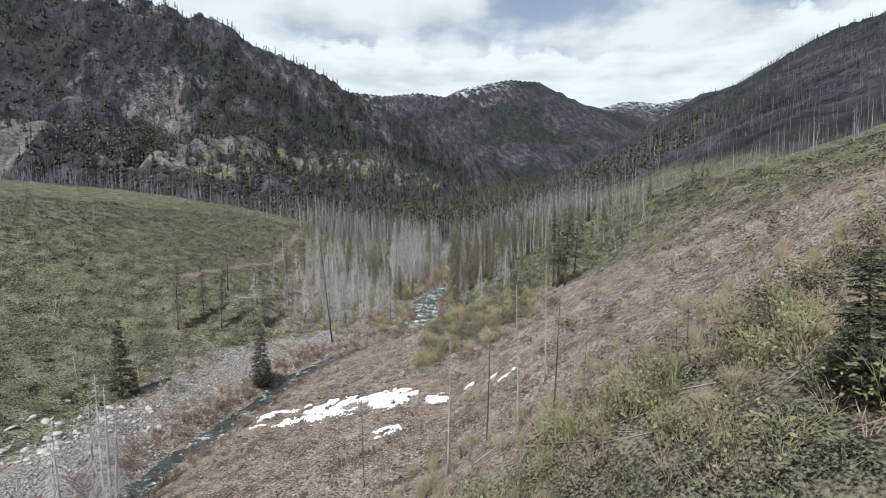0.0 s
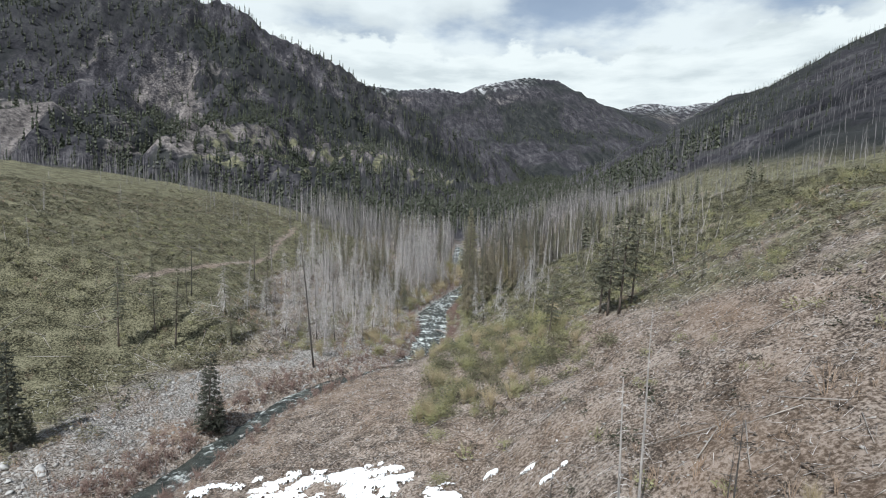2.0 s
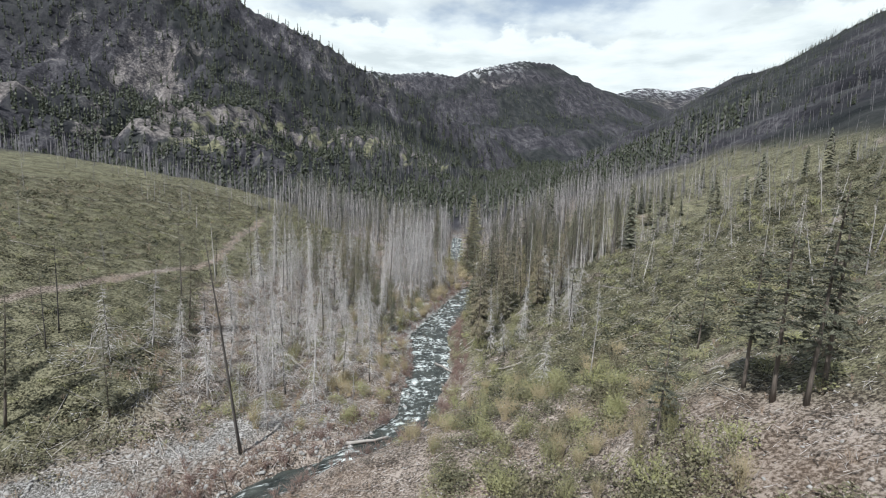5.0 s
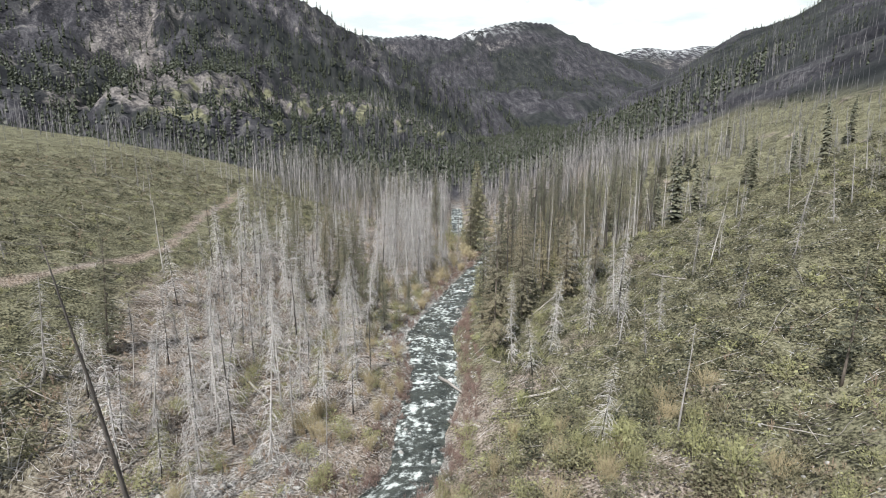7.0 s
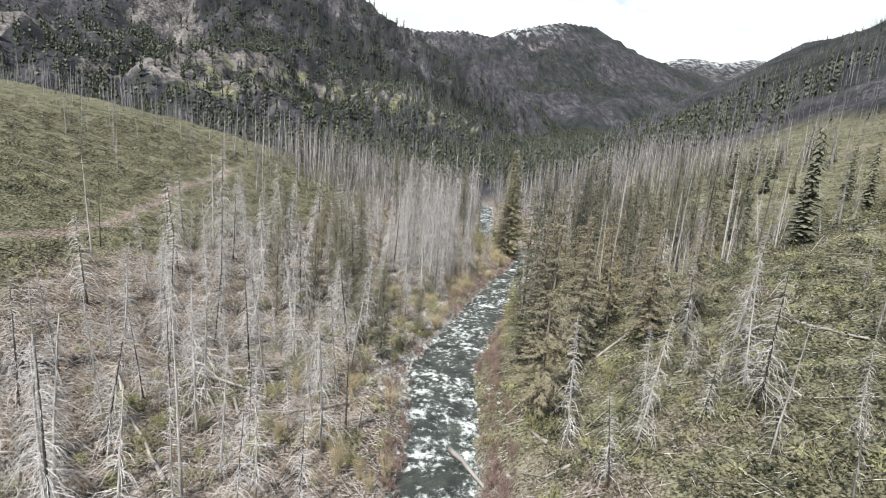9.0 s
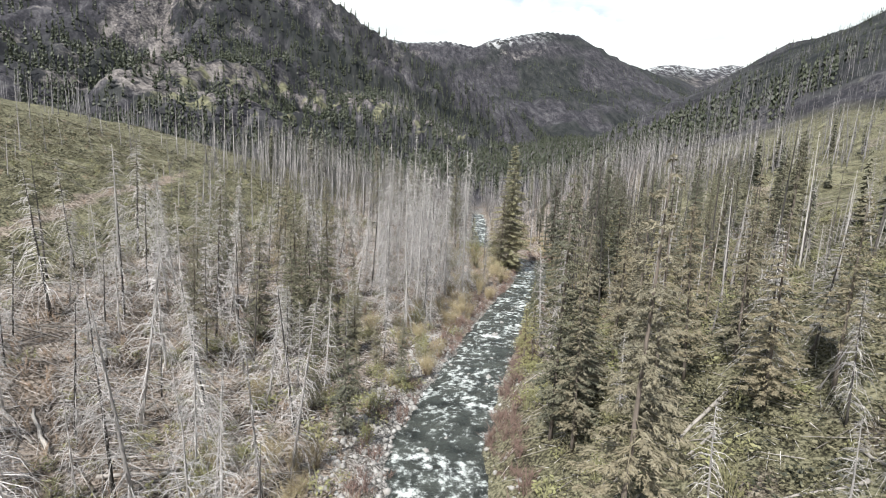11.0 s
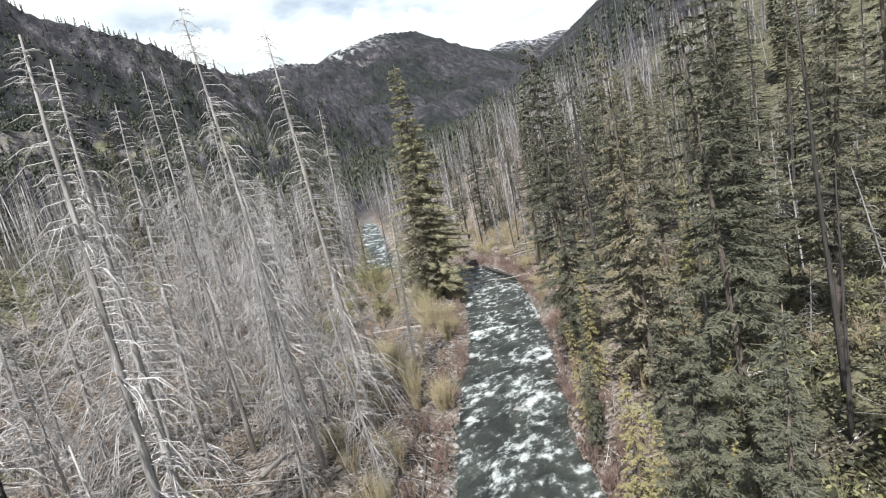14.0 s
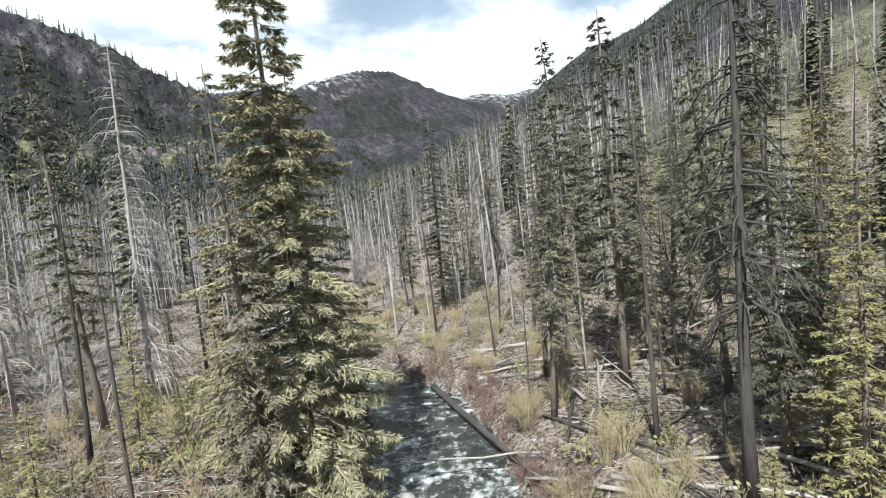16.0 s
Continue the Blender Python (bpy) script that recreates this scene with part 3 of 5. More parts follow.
def conifer_arrays(h, seed, branches, sprigs=60, crown_from=0.10, spread=0.15, thin=0.0, sides=6, wide=1.0, open_top=0.0):
    """A living spruce or fir: whorls of drooping boughs, each a ragged flat spray of side shoots with hanging needles."""
    rng = np.random.RandomState(seed)
    pts, radii = bent_trunk(h, 0.0075 * h + 0.02, rng, 0.008)
    pts[0, 2] = -0.6
    trunk = Build()
    trunk.tube(pts, radii, sides)
    crown = Build()
    lump = rng.uniform(0.6, 1.2, (14, 6))
    down = np.array([0, 0, -1.0])
    whorls = max(8, branches // 5)
    last = None
    for w in range(whorls):
        fw = crown_from + (0.992 - crown_from) * ((w + 0.5 * rng.rand()) / whorls) ** 1.03
        turn = rng.uniform(0, 6.28)
        for q in range(5):
            f = min(0.994, fw + rng.normal(0, 0.25) / whorls)
            if rng.rand() < thin + open_top * (f > 0.70):
                continue
            base = np.array([np.interp(f * h, pts[:, 2], pts[:, i]) for i in range(3)])
            az = turn + q * 1.257 + rng.normal(0, 0.25)
            out = np.array([np.cos(az), np.sin(az), 0])
            side = np.array([-out[1], out[0], 0])
            rise = min(1.0, (f - crown_from) / (0.16 * (1 - crown_from)) * 0.5 + 0.5)
            ln = (h * spread * 1.28 * (1 - f) ** 0.78 * rise * rng.uniform(0.65, 1.12) + 0.20) * lump[int(f * 13.9), int((az % 6.283) / 6.283 * 5.9)]
            dr = rng.uniform(0.25, 0.65) * (1.25 - 0.9 * f) - 0.5 * max(0, f - 0.78)

            def way(u):
                return base + out * (ln * u) + np.array([0, 0, 1.0]) * (ln * (-dr * u + 0.42 * dr * u * u))

            first = crown.n
            r = 0.010 + 0.006 * ln
            crown.tube([base, way(0.5), way(1.0)], [r * 1.4, r, r * 0.3], 3)
            if last is not None:
                crown.f.append(np.array([[last, last + 1, first]]))
            last = first
            m = max(5, int(sprigs * 0.30 * min(1.2, ln / (h * spread))))
            u = rng.uniform(0.10, 1.0, (m, 1)) ** 0.75
            sgn = rng.choice([-1.0, 1.0], (m, 1))
            at = way(u)
            bl = (0.16 + 0.36 * ln * (1.02 - u) * rng.uniform(0.5, 1.1, (m, 1))) * np.where(u > 0.93, 0.7, 1.0)
            go = out * rng.uniform(0.35, 0.95, (m, 1)) + side * sgn * rng.uniform(0.45, 1.0, (m, 1)) + down * rng.uniform(-0.08, 0.55, (m, 1))
            go = go / np.linalg.norm(go, axis=1, keepdims=True)
            crown.sprays(at, at + go * bl, rng.uniform(0.045, 0.085, m) * wide, rng.normal(0, 0.45, (m, 3)) + np.array([0, 0, 1.0]))
            k = 6
            along = rng.uniform(0.08, 1.0, (m * k, 1))
            on = np.repeat(at, k, 0) + np.repeat(go * bl, k, 0) * along
            over = np.cross(np.repeat(go, k, 0), down) * rng.choice([-1.0, 1.0], (m * k, 1))
            hang = np.repeat(go, k, 0) * rng.uniform(0.5, 1.1, (m * k, 1)) + over * rng.uniform(0.2, 1.0, (m * k, 1)) + down * rng.uniform(-0.1, 0.7, (m * k, 1)) + rng.normal(0, 0.2, (m * k, 3))
            crown.needles(on, on + hang * rng.uniform(0.10, 0.26, (m * k, 1)) * (1.15 - 0.5 * along), rng.uniform(0.035, 0.065, m * k) * wide, rng.normal(0, 0.7, (m * k, 3)) + np.array([0, 0, 1.0]))
    return trunk, crown


def tree_thing(name, arrays, wood, leaf, label, category, crown_name, crown_label):
    trunk, crown = arrays
    root = tagged(new(name), label, category)
    part("trunk", trunk.mesh("trunk", wood, True), root)
    part(crown_name, crown.mesh(crown_name, leaf), root, crown_label)
    return root


PATH_XY = np.array([eye[:2] for _, eye, _, _ in PATH])
PATH_Z = np.array([eye[2] for _, eye, _, _ in PATH])
FINE_S = np.linspace(0, len(PATH) - 1, 200)
FINE_XY = np.stack([np.interp(FINE_S, np.arange(len(PATH)), PATH_XY[:, n]) for n in range(2)], -1)
FINE_Z = np.interp(FINE_S, np.arange(len(PATH)), PATH_Z)


def clear_of_path(x, y, top, room):
    """Whether a tree with that top stands clear of the way of the flight."""
    d = np.hypot(FINE_XY[:, 0] - x, FINE_XY[:, 1] - y)
    if 8 < x < 22 and 194 < y < 212.5 and top > 6:
        return False
    room = room + (2.5 if y > 185 and x > 5 else 0)
    return not np.any((d < room) & (FINE_Z - 2.5 < top))


class Stand:
    """Trees already placed, to keep others at a distance."""

    def __init__(self):
        self.at = []

    def free(self, x, y, gap):
        return all((x - a) ** 2 + (y - b) ** 2 > gap * gap for a, b in self.at)

    def take(self, x, y):
        self.at.append((x, y))


STAND = Stand()


def put_tree(kinds, x, y, h, rng, lean=None, room=None, base=20.0, broad=1.0):
    """A copy of one of the kinds at x, y, as high as h."""
    z = float(height(np.array(x), np.array(y)))
    fresh = [n for n, spec in enumerate(kinds) if not spec["used"]]
    k = fresh[0] if fresh else rng.randint(len(kinds))
    lx, ly = lean if lean else rng.normal(0, 4.0 if "base" in kinds[0] and kinds[0]["base"] == 14.0 and "dead" in kinds[0]["ob"].name else 1.8, 2)
    m = pose(x, y, z, ly, lx, rng.uniform(0, 360))
    spec = kinds[k]
    s = h / spec.get("base", base)
    wide = s * rng.uniform(0.85, 1.2) * broad
    if spec["used"]:
        ob = copy_thing(spec["ob"], m)
    else:
        ob, spec["used"] = spec["ob"], True
        ob.matrix_basis = m
    ob.scale = (wide, wide, s)
    STAND.take(x, y)
    return ob


def kind_of(name, arrays, wood, leaf, label, category, group, crown_name, crown_label):
    ob = tree_thing(name, arrays, wood, leaf, label, category, crown_name, crown_label)
    if group:
        ob["group"] = group
    return {"ob": ob, "used": False}


def ring_points(rng, count, ylo, yhi, dlo, dhi, gap, top=20, room=4.0, tries=40):
    """Random places by distance along the valley and out from the river (left is negative)."""
    found = []
    for _ in range(count * tries):
        if len(found) >= count:
            break
        y = rng.uniform(ylo, yhi)
        d = rng.uniform(dlo, dhi)
        hw = float(river_w(y)) / 2
        x = float(river_x(y)) + d + (hw if d > 0 else -hw)
        z = float(near_height(np.array(x), np.array(y)))
        if abs(d) < 0.8 or not STAND.free(x, y, gap) or not clear_of_path(x, y, z + top, room):
            continue
        STAND.take(x, y)
        found.append((x, y))
    for f in found:
        STAND.at.remove(f)
    return found


# ================= ground and water =================
def graded(lo, hi, step, fade_lo, fade_hi, end_lo, end_hi, growth):
    """Even steps in the middle, slowly growing ones out to fade_lo and fade_hi, and quickly growing ones past them."""
    mid = list(np.arange(lo, hi + step, step))
    s, v = step, mid[-1]
    while v < end_hi:
        s *= growth if v < fade_hi else 1.05
        v += s
        mid.append(v)
    s, v, low = step, mid[0], []
    while v > end_lo:
        s *= growth if v > fade_lo else 1.08
        v -= s
        low.append(v)
    return np.array(low[::-1] + mid)


def grid_faces(nx, ny):
    i = (np.arange(ny - 1)[:, None] * nx + np.arange(nx - 1)[None]).reshape(-1)
    return np.stack([i, i + 1, i + nx + 1, i + nx], -1)


XS = graded(-62, 52, 1.25, -820, 420, -2600, 3400, 1.0125)
YS = graded(30, 260, 1.3, 20, 1220, -500, 4700, 1.0115)
GX, GY = np.meshgrid(XS, YS)
GZ = height(GX, GY)
ground_me = tri_mesh("ground", np.stack([GX, GY, GZ], -1).reshape(-1, 3), grid_faces(len(XS), len(YS)), GROUND, True)
ground = tagged(new("ground", ground_me), "mountain valley ground of soil, brush and rock", "ground", kind="structure")

TRAIL_Y = np.array([100, 118, 134, 143, 150, 155, 170, 197, 225])
TRAIL_X = np.array([-58, -55, -53, -53, -52.4, -51.4, -55, -60, -65])


def zones(x, y, z):
    rx, hw = river_x(y), river_w(y) / 2
    d = x - rx
    r, l = np.maximum(d - hw, 0), np.maximum(-d - hw, 0)
    n1, n2 = fnoise(x / 22, y / 22, 4, 41), fnoise(x / 6, y / 6, 3, 51)
    south = smooth(122, 100, y)
    gravel = south * smooth(19, 12, l + 12 * (n1 - 0.5)) * smooth(2, 6, l + 4 * (n2 - 0.5)) * (0.45 + 0.9 * smooth(0.4, 0.6, n2)) * (d < 0) + smooth(5, 1, l) * (d < 0) * smooth(125, 150, y) * smooth(176, 160, y) * 1.2
    gravel = np.maximum(gravel, smooth(1.1, 0.3, r + l) * smooth(0.42, 0.58, n2))
    litter = (d > 0) * smooth(0.8, 2.5, r) * smooth(66, 57, x + 0.5 * y + 10 * (n1 - 0.5)) * smooth(112, 100, y + 10 * (n1 - 0.5)) * smooth(31, 40, y + 12 * (n1 - 0.5))
    litter = np.maximum(litter, smooth(12, 4, l) * (d < 0) * smooth(70, 80, y) * smooth(140, 118, y) * smooth(0.45, 0.62, n1))
    wood_edge = np.interp(y, [96, 116, 135, 200, 215], [0, 13, 22, 22, 26])
    brush = (d < 0) * smooth(12, 22, l - wood_edge + 10 * (n1 - 0.5)) + (d > 0) * smooth(3, 9, r) * smooth(94, 110, y + 0.3 * r) * smooth(0.30, 0.55, n2 + 0.2) * smooth(230, 175, y - 2.5 * np.maximum(r - 16, 0))
    brush = np.maximum(brush, 0.8 * (d > 0) * smooth(58, 68, x + 0.5 * y) * smooth(180, 140, y) * smooth(0.3, 0.6, n2 + 0.15))
    brush = np.maximum(brush, 0.7 * (d > 0) * smooth(40, 31, y))
    trail = smooth(1.1, 0.5, np.abs(x - np.interp(y, TRAIL_Y, TRAIL_X))) * smooth(102, 112, y) * smooth(223, 205, y)
    brush = brush * (1 - trail)
    litter = np.maximum(litter, 0.62 * trail)
    near = smooth(420, 330, y) * smooth(-230, -170, x) * smooth(230, 150, x)
    dist = z - near_height(x, y)
    near = near * smooth(14, 4, dist)
    # mountains
    n3, n4 = fnoise(x / 120, y / 120, 4, 61), fnoise(x / 260, y / 60, 3, 71)
    left = (y < 1500) & (x < 300) & (d < 0)
    across = x + 302 + 0.51 * (y - 568) + 9 * (fnoise(y / 60, y / 45, 2, 66) - 0.5)
    fan = np.exp(-(across / (5 + 0.16 * np.maximum(0, 150 - z))) ** 2) * smooth(66, 84, z) * smooth(300, 225, z)
    fan = np.maximum(fan, np.exp(-((across + 26 - 0.5 * (z - 130)) / 5) ** 2) * smooth(118, 132, z) * smooth(230, 190, z))
    # the left mountain, by the way along its flank and by height
    c, f = 0.945 * x + 0.327 * y, 0.327 * x - 0.945 * y
    n5, n6 = fnoise(c / 26, f / 120, 4, 81), fnoise(c / 15, f / 28, 4, 87)
    spur_top = np.interp(c, [-160, -36, 51, 136, 261, 422, 589], [385, 319, 266, 208, 171, 140, 111])
    spur_foot = np.interp(c, [-145, -54, 26, 133, 232, 405, 560], [308, 241, 209, 170, 122, 95, 80])
    ragged = 34 * (n6 - 0.5)
    spur = smooth(spur_foot - 10, spur_foot + 8, z + ragged) * smooth(spur_top + 10, spur_top - 6, z + ragged) * smooth(-185, -150, c)
    face = smooth(spur_top, spur_top + 14, z + ragged) * smooth(-60, 20, c) * smooth(330, 230, c)
    upper = smooth(205, 245, z + 1.5 * ragged) * smooth(-130, -190, c)
    grove = np.exp(-((c + 48) / 34) ** 2) * smooth(132, 150, z + ragged) * smooth(225, 200, z + ragged)
    lower = smooth(spur_foot + 4, spur_foot - 14, z + ragged) * smooth(-215, -150, c)
    middle_rock = smooth(112, 130, z + ragged) * smooth(345, 270, z + 2 * ragged) * smooth(-330, -250, c) * smooth(30, -40, c)
    scree = np.maximum(0.52 * middle_rock * smooth(0.47, 0.62, n5) * (1 - 0.45 * smooth(200, 300, z)), 0.95 * fan)
    scree = np.maximum(scree, 0.62 * lower * smooth(165, 130, z) * smooth(62, 76, z) * smooth(0.50, 0.60, n6))
    scree = np.maximum(scree, 0.75 * smooth(-228, -250, c) * smooth(150, 125, z) * smooth(0.36, 0.5, n5 + 0.04))
    scree = np.maximum(scree, 0.42 * upper * smooth(0.56, 0.66, n6) * smooth(-350, -290, c))
    scree = np.maximum(scree, 0.30 * face * smooth(0.42, 0.6, n5))
    scree = scree * (1 - spur) * (1 - 0.9 * grove) * left
    glade = 0.75 * smooth(0.60, 0.66, fnoise(x / 13, y / 26, 3, 91)) * smooth(-120, -60, c) * smooth(330, 240, c) * smooth(150, 118, z) * smooth(54, 66, z) * left
    scree = np.maximum(scree, 0.42 * smooth(0.58, 0.70, n4) * (y > 1500) * smooth(330, 480, z))
    # the extra woods on upper also darken the crest as cloud shade
    wood = 0.22 + 0.40 * smooth(0.46, 0.60, n3) + 0.5 * spur + 0.25 * upper - 0.18 * middle_rock + 0.6 * grove - 0.15 * face
    wood = np.maximum(wood, 0.75 * lower * smooth(0.52, 0.42, n6))
    wood = np.where(left, np.clip(wood, 0.05, 0.95), 0.15 + 0.6 * smooth(0.38, 0.62, n3))
    wood = np.where((x > 200) & (y < 1500), 0.30 + 0.5 * smooth(0.42, 0.58, n3), wood)
    snow = smooth(410, 465, z + 50 * (n3 - 0.5)) * left * smooth(0.38, 0.5, n4) * smooth(-330, -420, x) + (y > 1500) * smooth(585, 650, z + 80 * (n3 - 0.5)) * 0.75 * smooth(420, 120, x * (y < 3500)) * (y < 3500) + (y > 3500) * 0.7 * smooth(800, 930, z)
    return np.stack([gravel, brush, litter, near], -1), np.stack([scree, wood, snow, glade], -1)


ZONE, HIGH = zones(GX, GY, GZ)
for layer, values in (("zone", ZONE), ("high", HIGH)):
    att = ground_me.color_attributes.new(layer, "FLOAT_COLOR", "POINT")
    att.data.foreach_set("color", np.clip(values, 0, 1).astype(np.float32).ravel())

WS, WY = np.linspace(-1, 1, 25), np.arange(-50, 345, 0.35)
WGS, WGY = np.meshgrid(WS, WY)
WGX = river_x(WGY) + WGS * (river_w(WGY) / 2 + 0.9)
WGZ = floor_z(WGY) + 0.34 * (fnoise(WGX / 1.3, WGY / 1.0, 4, 5) - 0.5) + 0.30 * (fnoise(WGX / 4.0, WGY / 3.0, 2, 6) - 0.5)
water_me = tri_mesh("river", np.stack([WGX, WGY, WGZ], -1).reshape(-1, 3), grid_faces(len(WS), len(WY)), WATER, True)
water_uv = water_me.uv_layers.new(name="flow")
flow = np.stack([WGS * (river_w(WGY) / 2 + 0.9), WGY], -1).reshape(-1, 2)
loops = np.empty(len(water_me.loops), np.int32)
water_me.loops.foreach_get("vertex_index", loops)
water_uv.data.foreach_set("uv", flow[loops].astype(np.float32).ravel())
tagged(new("river", water_me), "fast clear mountain river with white rapids", "river", kind="structure")


def patch(cx, cy, rx_, ry_, seed, turn=0.0):
    """A thin, melting bank of old snow with a ragged edge and holes, following the ground."""
    nx, ny = int(rx_ * 32) + 12, int(ry_ * 48) + 12
    a, b = np.meshgrid(np.linspace(-1.5, 1.5, nx), np.linspace(-1.5, 1.5, ny))
    px, py = a * rx_, b * ry_ * 1.5
    x, y = cx + px * math.cos(turn) - py * math.sin(turn), cy + px * math.sin(turn) + py * math.cos(turn)
    deep = 0.40 - 0.62 * (a * a + b * b) + 4.6 * (fnoise(x / 1.7, y / 0.9, 5, seed, 0.66) - 0.5)
    z = height(x, y) - 0.05 + 0.30 * smooth(-0.02, 0.5, deep) + 0.05 * (deep > 0)
    quads = grid_faces(nx, ny)
    quads = quads[(deep.ravel()[quads] > 0).all(1)]
    ob = new("snow_patch", tri_mesh("snow_patch", np.stack([x, y, z], -1).reshape(-1, 3), quads, SNOW, True))
    bm = bmesh.new()
    bm.from_mesh(ob.data)
    bmesh.ops.delete(bm, geom=[v for v in bm.verts if not v.link_faces], context="VERTS")
    bm.to_mesh(ob.data)
    bm.free()
    return tagged(ob, "melting patch of old white snow on brown ground", "snow patch", "snow patches on the debris slope")


for n, (cx, cy, a, b, turn) in enumerate([(-23.2, 65.3, 2.6, 1.0, 0.35), (-15.5, 63.4, 5.2, 1.7, 0.05), (-7.5, 62.8, 5.0, 1.6, -0.1), (-0.6, 58.6, 1.6, 0.8, 0.0),
                                          (-7.0, 52.4, 1.8, 1.0, 0.5), (3.2, 60.3, 0.5, 0.2, 0), (5.8, 57.6, 0.4, 0.16, 0), (7.2, 55.2, 1.0, 0.28, 0.5), (8.6, 59.5, 0.5, 0.15, 0.3)]):
    patch(cx, cy, a, b, n + 3, turn)

# ================= near trees =================
RNG = np.random.RandomState(7)
SNAG_LABEL = "fire-killed grey conifer with bare drooping branches"
BIG_SNAGS = [kind_of("dead_conifer", snag_arrays(20, 100 + k, 230, 0.04 + 0.03 * k, 0.125 + 0.012 * k, 0.95 + 0.1 * (k % 2), 17, fine=0.52, twig=0.55), SNAG_WOOD, TWIG_WOOD, SNAG_LABEL, "dead tree",
                     "tall fire-killed trees by the water", "crown", "silver-grey bare twigs") for k in range(4)]
SNAG_KINDS = [kind_of("dead_conifer", snag_arrays(14, 130 + k, 155, 0.05 + 0.05 * (k % 3), 0.165 + 0.025 * (k % 3), 0.8 + 0.2 * (k % 2), 12, fine=0.62, twig=0.55), CHAR_WOOD if k in (2, 5) else SNAG_WOOD, TWIG_WOOD, SNAG_LABEL,
                      "dead tree", "fire-killed trees along the river", "crown", "silver-grey bare twigs") for k in range(6)]
POLE_KINDS = [kind_of("dead_conifer", snag_arrays(20, 200 + k, 40, 0.30, 0.07, 0.5, 2), CHAR_WOOD if k % 2 else SNAG_WOOD, CHAR_WOOD if k % 2 else TWIG_WOOD,
                      "charred standing trunk with few short branches" if k % 2 else "bleached standing trunk with few short branches", "dead tree",
                      "burnt poles on the slopes", "crown", "short broken stubs") for k in range(4)]
BLACK_KINDS = [kind_of("dead_conifer", snag_arrays(20, 230, 110, 0.26, 0.125, 0.8, 6, 8, 1.35, fine=1.5), CHAR_WOOD, CHAR_WOOD, "tall blackened dead conifer with long drooping branches", "dead tree",
                       "blackened trees", "crown", "dark hanging branches")]
# The first two kinds carry the needles with shade in their colour.
BIG_FIRS = [kind_of("spruce", conifer_arrays(20, 300 + k, 230, 140, 0.08 + 0.06 * k, 0.105 + 0.014 * k, 0.26, wide=1.0), LIVE_BARK, NEEDLES if k == 2 else SHADE_NEEDLES,
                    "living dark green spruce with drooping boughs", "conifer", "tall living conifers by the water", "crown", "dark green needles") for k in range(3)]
FIR_KINDS = [kind_of("spruce", conifer_arrays(20, 320 + k, 190, 75, 0.06 + 0.05 * (k % 3), 0.105 + 0.015 * (k % 3), 0.08, wide=1.6), LIVE_BARK, NEEDLES,
                     "living dark green spruce with drooping boughs", "conifer", "living conifers in the valley", "crown", "dark green needles") for k in range(4)]
THIN_KINDS = [kind_of("spruce", conifer_arrays(20, 400 + k, 150, 80, 0.26, 0.105, 0.2, wide=1.6), LIVE_BARK, NEEDLES,
                      "scorched spruce with a bare lower trunk and thin green crown", "conifer", "scorched conifers", "crown", "sparse green needles") for k in range(3)]
OLD_FIR = [kind_of("spruce", conifer_arrays(20, 350, 320, 350, 0.02, 0.155, 0.04, wide=0.88, open_top=0.25), LIVE_BARK, SUNLIT_NEEDLES,
                  "tall broad spruce with sunlit olive-brown boughs beside the rapids", "conifer", "", "crown", "olive-brown needles and cones, coloured brighter as sunlit")]
GOLD_KINDS = [kind_of("spruce", conifer_arrays(20, 500 + k, 160, 80, 0.05, 0.12, 0.2, wide=1.6), LIVE_BARK, GOLD_NEEDLES,
                      "yellowing conifer with half-dry needles beside the river", "conifer", "yellowing conifers", "crown", "yellow-green needles") for k in range(3)]
for spec in SNAG_KINDS:
    spec["base"] = 14.0

FADED_KINDS = [kind_of("spruce", conifer_arrays(20, 540 + k, 165, 80, 0.08 + 0.06 * k, 0.120 + 0.015 * k, 0.18, wide=1.6), LIVE_BARK, FADED_NEEDLES,
                       "scorched conifer with dull grey-olive needles", "conifer", "scorched grey-olive conifers", "crown", "dull grey-olive needles") for k in range(4)]
FINE_FADED = [kind_of("spruce", conifer_arrays(20, 580 + k, 190, 130, 0.10, 0.14, 0.18, wide=1.3, open_top=0.3), LIVE_BARK, FADED_NEEDLES,
                      "tall scorched conifer with dull olive needles and a thin top", "conifer", "scorched grey-olive conifers", "crown", "dull grey-olive needles") for k in range(2)]
# These too carry needles with shade in their colour.
OPEN_FIRS = [kind_of("spruce", conifer_arrays(14, 590 + k, 130, 70, 0.26 + 0.06 * k, 0.15, 0.36, wide=1.6), LIVE_BARK, SHADE_NEEDLES,
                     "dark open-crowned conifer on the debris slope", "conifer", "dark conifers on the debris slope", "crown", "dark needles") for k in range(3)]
for spec in OPEN_FIRS:
    spec["base"] = 14.0
BUSHY_FIRS = [kind_of("spruce", conifer_arrays(12, 560 + k, 160, 80, 0.08 + 0.05 * k, 0.17 - 0.02 * k, 0.06, wide=1.6), LIVE_BARK, DEEP_NEEDLES,
                      "lone bushy dark green conifer", "conifer", "lone dark conifers", "crown", "dense dark needles") for k in range(2)]
for spec in BUSHY_FIRS:
    spec["base"] = 12.0

